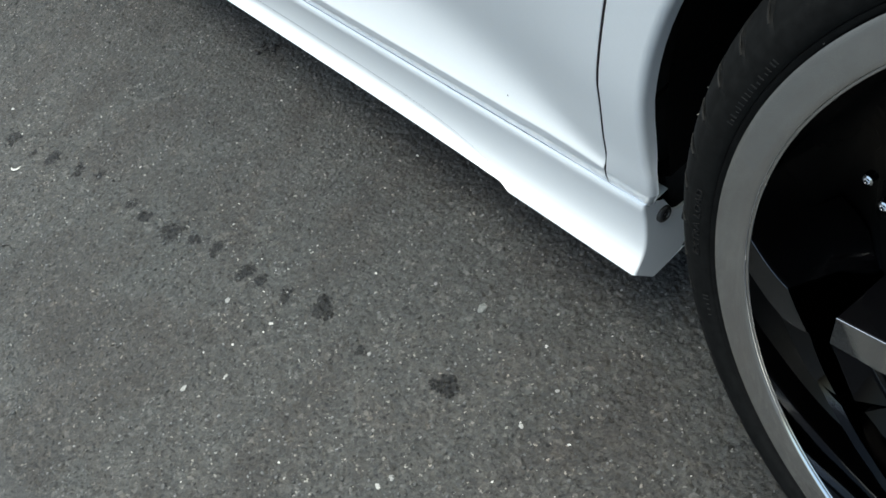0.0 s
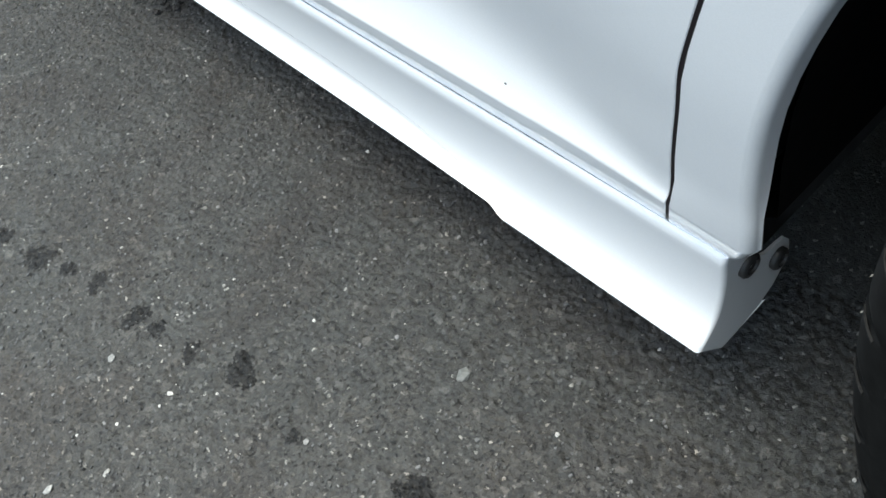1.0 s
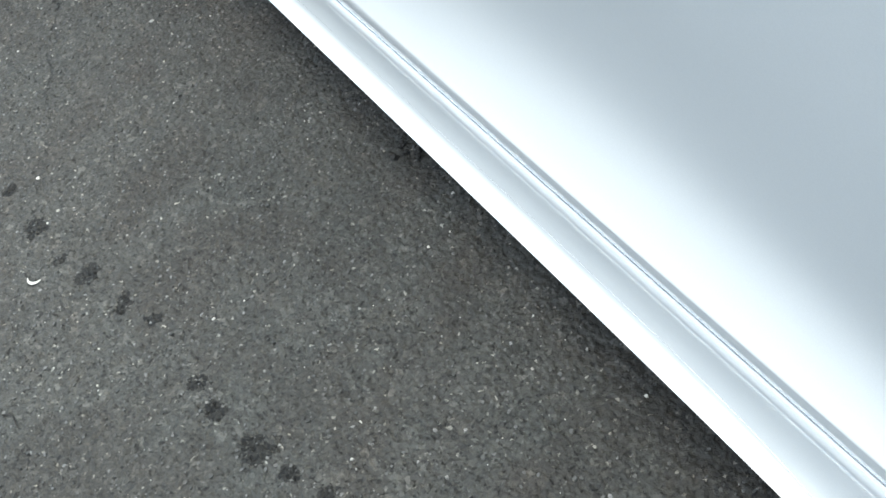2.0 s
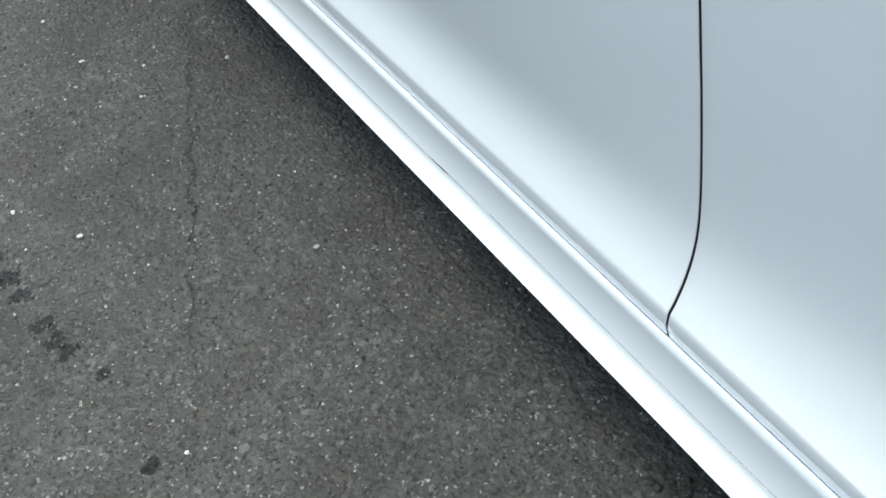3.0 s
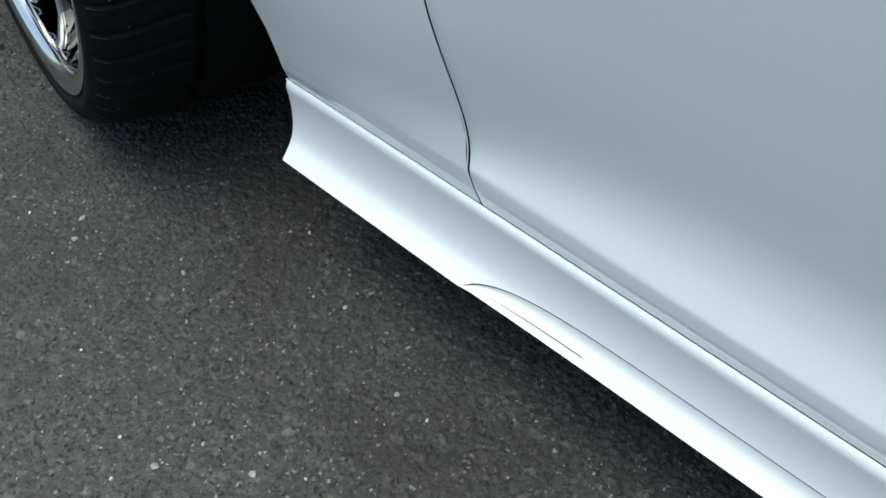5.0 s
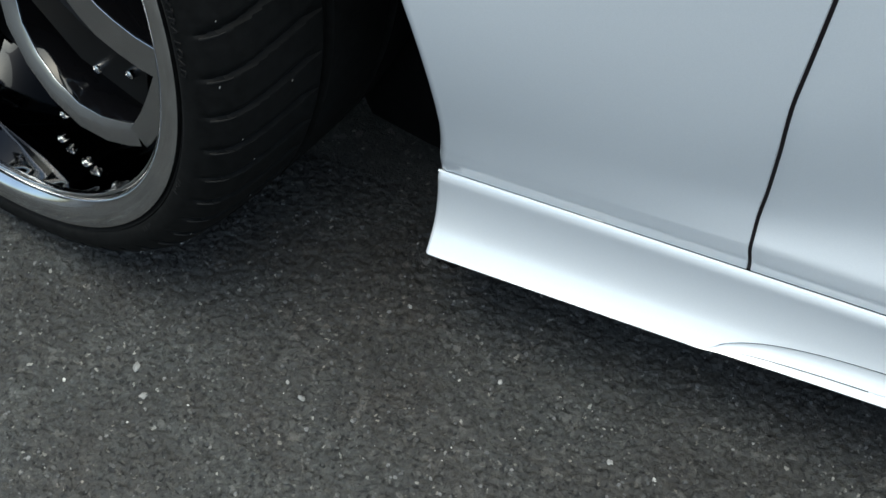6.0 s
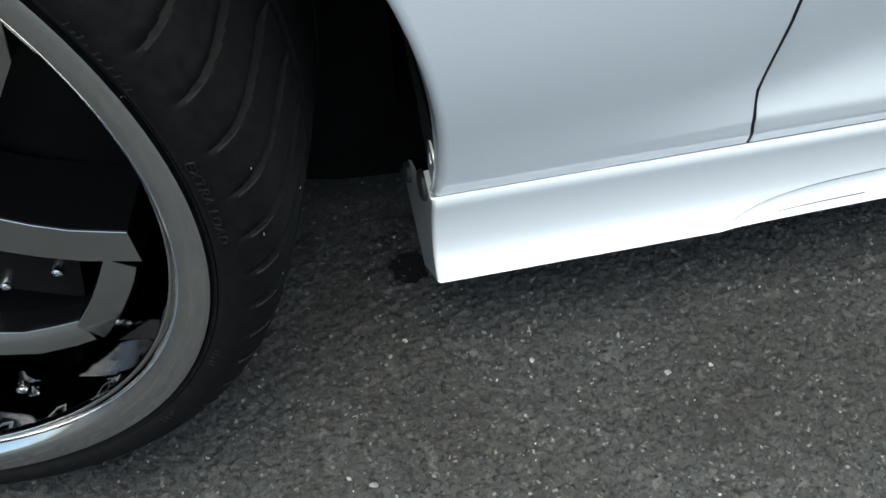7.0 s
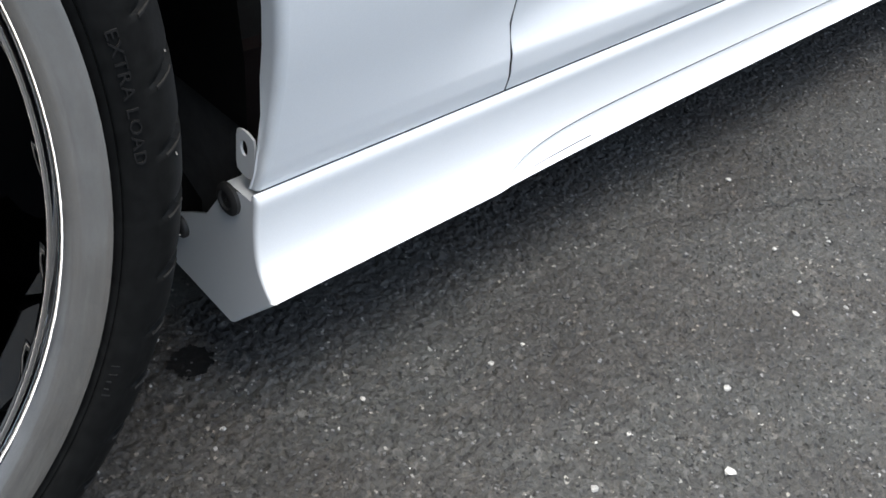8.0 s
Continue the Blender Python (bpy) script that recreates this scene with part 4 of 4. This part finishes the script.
    for j in range(n):
        c, s = math.cos(6.2832 * j / n), math.sin(6.2832 * j / n)
        k = 1 / max(abs(c) / 0.0085, abs(s) / 0.0175)
        k = min(k, 0.0150)
        outline.append((0.0300 + k * c, 0.2095 + k * s))
    x0 = -2.0005
    b.grid([[(x0, y, z) for y, z in outline], [(x0, y, z) for y, z in hole], [(x0 + 0.0015, y, z) for y, z in hole], [(x0 + 0.0015, y, z) for y, z in outline], [(x0, y, z) for y, z in outline]], closed=True)
    part("fixing_tab", b.mesh("fixing_tab", M_PAINT), car, "white metal fixing tab with a round hole")
    # underbody and the closed upper shell
    for xa, xb, near in ((-3.0, -2.77, 0.06), (-2.768, -1.992, 0.345), (-1.99, -0.01, 0.06), (-0.008, 0.778, 0.345), (0.78, 1.12, 0.06)):
        b = Builder()
        z = 0.125 if near < 0.1 else 0.105
        ring_pts = [(near, z), (1.72, z), (1.72, 0.5), (near, 0.5)]
        b.grid([[(x, y, zz) for y, zz in ring_pts] for x in (xa, xb)], closed=True)
        b.poly([(xa, y, zz) for y, zz in ring_pts])
        b.poly([(xb, y, zz) for y, zz in ring_pts], flip=True)
        part("underbody_panel", b.mesh("underbody_panel", M_UNDER, smooth=False), car, "black coated underbody panel")
    b = Builder()
    xs = [-3.05 + 4.2 * i / 12 for i in range(13)]
    cross = [((0.03, 0.80), (0.05, 0.86), (0.10, 0.90)), ((0.26, 1.25), (0.36, 1.38), (0.6, 1.43), (0.9, 1.44), (1.2, 1.43), (1.44, 1.38), (1.54, 1.25)), ((1.70, 0.90), (1.76, 0.80), (1.80, 0.60), (1.79, 0.40), (1.77, 0.20), (1.76, 0.12))]
    rows = []
    for x in xs:
        k = ease((x + 2.3) / 0.8) * ease((1.15 - x) / 0.7)
        rows.append([(x, y, z) for y, z in cross[0]] + [(x, y, 0.92 + (z - 0.92) * k) for y, z in cross[1]] + [(x, y, z) for y, z in cross[2]])
    b.grid(rows)
    # rounded nose and tail
    for x, row, way in ((-3.05, rows[0], -1), (1.15, rows[-1], 1)):
        loop = row + [(x, 0.03, 0.12), (x, 0.008, 0.3), (x, -0.012, 0.55), (x, -0.004, 0.75)]
        rings = []
        for i in range(7):
            t = math.pi / 2 * i / 6
            k, kz = 1 - 0.30 * (1 - math.cos(t)), 1 - 0.22 * (1 - math.cos(t))
            rings.append([(x + way * 0.42 * math.sin(t), 0.89 + (y - 0.89) * k, 0.40 + (z - 0.40) * kz) for _, y, z in loop])
        b.grid(rings, closed=True, flip=way > 0)
        mid = tuple(np.mean(rings[-1], axis=0))
        for p, q in zip(rings[-1], rings[-1][1:] + rings[-1][:1]):
            b.poly([mid, p, q])
    shell = part("body_shell", b.mesh("body_shell", M_PAINT), car, "white upper body shell")
    bm = bmesh.new()
    bm.from_mesh(shell.data)
    bmesh.ops.recalc_face_normals(bm, faces=bm.faces)
    bm.to_mesh(shell.data)
    bm.free()
    build_wheel(car, wheel_pose(0.398, -0.046, 0.310, 0.0, 8.5), 0.2555, 0.2990, 200.3, 1, 0.046, "rear wheel with a deep polished lip and black dish")
    build_wheel(car, wheel_pose(-2.386, -0.007, 0.306, -12.5, 4.3), 0.2655, 0.3055, -17.0, -1, 0.046, "steered front wheel with a deep polished lip and black dish")
    return car


# ---- small things on the ground ----
DROPS = [(-1.323, -0.344, 13), (-1.286, -0.338, 14), (-1.256, -0.339, 12), (-1.203, -0.332, 13), (-1.175, -0.327, 13), (-1.155, -0.322, 11), (-1.110, -0.302, 9), (-0.992, -0.305, 10),
         (-0.924, -0.299, 14), (-0.862, -0.293, 9), (-0.823, -0.279, 15), (-0.766, -0.263, 11), (-0.729, -0.249, 10), (-0.640, -0.247, 10), (-0.602, -0.245, 12), (-0.551, -0.234, 17),
         (-0.512, -0.223, 10), (-0.477, -0.211, 12), (-0.415, -0.207, 14), (-0.389, -0.202, 12), (-0.349, -0.195, 10), (-0.300, -0.180, 16), (-0.222, -0.184, 7), (-0.123, -0.153, 15), (-2.006, 0.088, 26)]


def build_drops():
    """Thin films that follow the stones below them, ragged at the rim."""
    rng = random.Random(11)
    cell = 0.001
    for x, y, mm in DROPS:
        r = mm * 0.00062 * (1.0 if mm > 20 else 1.08)
        lobes = [(0.0, 0.0, r)] + [(rng.uniform(-1, 1) * r, rng.uniform(-1, 1) * r, r * rng.uniform(0.4, 0.75)) for _ in range(4 if mm < 20 else 2)]
        seed = Vector((rng.random() * 90, rng.random() * 90, 0))
        n = int(2.4 * r / cell)
        b = Builder()
        for i in range(-n, n + 1):
            for j in range(-n, n + 1):
                px, py = i * cell, j * cell
                k = min(math.hypot(px - ox, py - oy) / rr for ox, oy, rr in lobes)
                k += (0.5 if mm < 20 else 0.3) * noise.noise(Vector((px * 170, py * 170, 0)) + seed) + (0.35 if mm < 20 else 0.08) * noise.noise(Vector((px * 420, py * 420, 3)) + seed)
                if k > 0.98:
                    continue
                h = cell / 2
                b.poly([(px + sx * h, py + sy * h, ground_z(x + px + sx * h, y + py + sy * h) + 0.0003 if mm < 20 else max(ground_z(x + px + sx * h, y + py + sy * h) + 0.0006, -0.0002)) for sx, sy in ((-1, -1), (1, -1), (1, 1), (-1, 1))])
        o = tagged(new("damp_spot", b.mesh("damp_spot", M_WET if mm < 20 else M_OIL)), "dark damp drip mark on the asphalt" if mm < 20 else "round black oil drip below the skirt's end", "stain", "drip marks beside the car")
        o.matrix_basis = Matrix.Translation((x, y, 0.0))


PEBBLES = [(-0.397, -0.244, 6), (-0.314, -0.300, 6), (-0.338, -0.339, 6), (-0.033, -0.135, 5), (-0.160, -0.070, 11), (-0.034, -0.088, 5), (-0.087, -0.250, 6), (-0.090, -0.264, 6), (-0.329, -0.228, 5), (-0.211, -0.181, 5),
           (-1.542, -0.182, 5), (-1.471, -0.125, 5), (-1.294, -0.262, 6), (-1.377, -0.309, 6), (-1.125, -0.073, 6), (-1.469, -0.013, 6), (-1.920, -0.214, 6), (-1.860, -0.167, 6), (-1.707, -0.171, 6), (-1.931, -0.012, 5),
           (-2.195, -0.109, 6), (-2.066, -0.084, 5), (-1.833, -0.044, 5), (-1.587, -0.159, 5), (-1.525, -0.100, 5), (-1.773, -0.218, 7), (-2.089, -0.273, 6), (-2.178, -0.128, 5)]


def build_pebbles():
    rng = random.Random(5)
    for x, y, mm in PEBBLES:
        r = mm * 0.0006
        bm = bmesh.new()
        bmesh.ops.create_icosphere(bm, subdivisions=1, radius=1.0)
        sx, sy = rng.uniform(0.8, 1.3), rng.uniform(0.7, 1.0)
        seed = Vector((rng.random() * 50, rng.random() * 50, 0))
        for v in bm.verts:
            k = 1 + 0.5 * noise.noise(v.co * 1.6 + seed)
            v.co = Vector((v.co.x * sx, v.co.y * sy, v.co.z * 0.42)) * (k * r)
        me = bpy.data.meshes.new("pebble")
        bm.to_mesh(me)
        bm.free()
        me.materials.append(M_PEBBLE if mm < 10 else M_STONE)
        o = tagged(new("pebble", me), "pale stone chip lying in the asphalt" if mm < 10 else "larger flat grey stone lying on the asphalt", "pebble", "pale stones in the asphalt")
        o.matrix_basis = pose(x, y, ground_z(x, y) + r * 0.2, 0, 0, rng.uniform(0, 180))


def build_debris():
    """Crumbs of black dirt, a pale curled scrap and a twig."""
    rng = random.Random(21)
    for x, y, r in ((-0.732, 0.026, 0.008), (-0.718, 0.036, 0.006), (-2.506, -0.031, 0.007)):
        bm = bmesh.new()
        for _ in range(7):
            res = bmesh.ops.create_icosphere(bm, subdivisions=2, radius=r * rng.uniform(0.25, 0.5))
            off = Vector((rng.uniform(-1, 1) * r, rng.uniform(-1, 1) * r, rng.uniform(0.1, 0.3) * r))
            for v in res["verts"]:
                v.co *= 1 + 0.5 * noise.noise(v.co * 600 + off * 900)
                v.co = Vector((v.co.x, v.co.y, v.co.z * 0.6)) + off
        me = bpy.data.meshes.new("dirt_clump")
        bm.to_mesh(me)
        bm.free()
        me.materials.append(M_DEBRIS)
        o = tagged(new("dirt_clump", me), "small black crumbs of dirt on the asphalt", "debris", "crumbs of dirt")
        o.matrix_basis = pose(x, y, 0.0)
    b = Builder()
    rows = []
    for i in range(9):
        a = radians(-70 + 140 * i / 8)
        w = 0.0011 * math.cos(radians(-80 + 160 * i / 8)) + 0.0002
        c = Vector((0.008 * math.sin(a), 0.008 * (1 - math.cos(a)), 0.0018))
        out = Vector((-math.sin(a), math.cos(a), 0.3))
        rows.append([tuple(c - out * w), tuple(c - out * w + Vector((0, 0, 0.0004))), tuple(c + out * w + Vector((0, 0, 0.0004))), tuple(c + out * w)])
    b.grid(rows, closed=True)
    o = tagged(new("paper_scrap", b.mesh("paper_scrap", M_SCRAP)), "small pale curled scrap lying on the asphalt", "litter")
    o.matrix_basis = pose(-0.853, -0.326, -0.0012, 0, 0, 40)
    b = Builder()
    rows = []
    for i in range(10):
        k = i / 9
        c = Vector((-0.013 + 0.026 * k, 0.003 * math.sin(5 * k), 0.0008))
        rr = 0.0011 * (1 - 0.5 * k)
        rows.append([(c.x, c.y + rr * math.cos(1.0472 * j), c.z + rr * math.sin(1.0472 * j)) for j in range(6)])
    b.grid(rows, closed=True)
    b.poly(rows[0])
    b.poly(rows[-1], flip=True)
    o = tagged(new("twig", b.mesh("twig", M_DEBRIS)), "short thin dark twig lying on the asphalt", "twig")
    o.matrix_basis = pose(-0.719, -0.392, -0.0004, 0, 0, 25)


build_ground()
build_car()
build_drops()
build_pebbles()
build_debris()
build_chips()
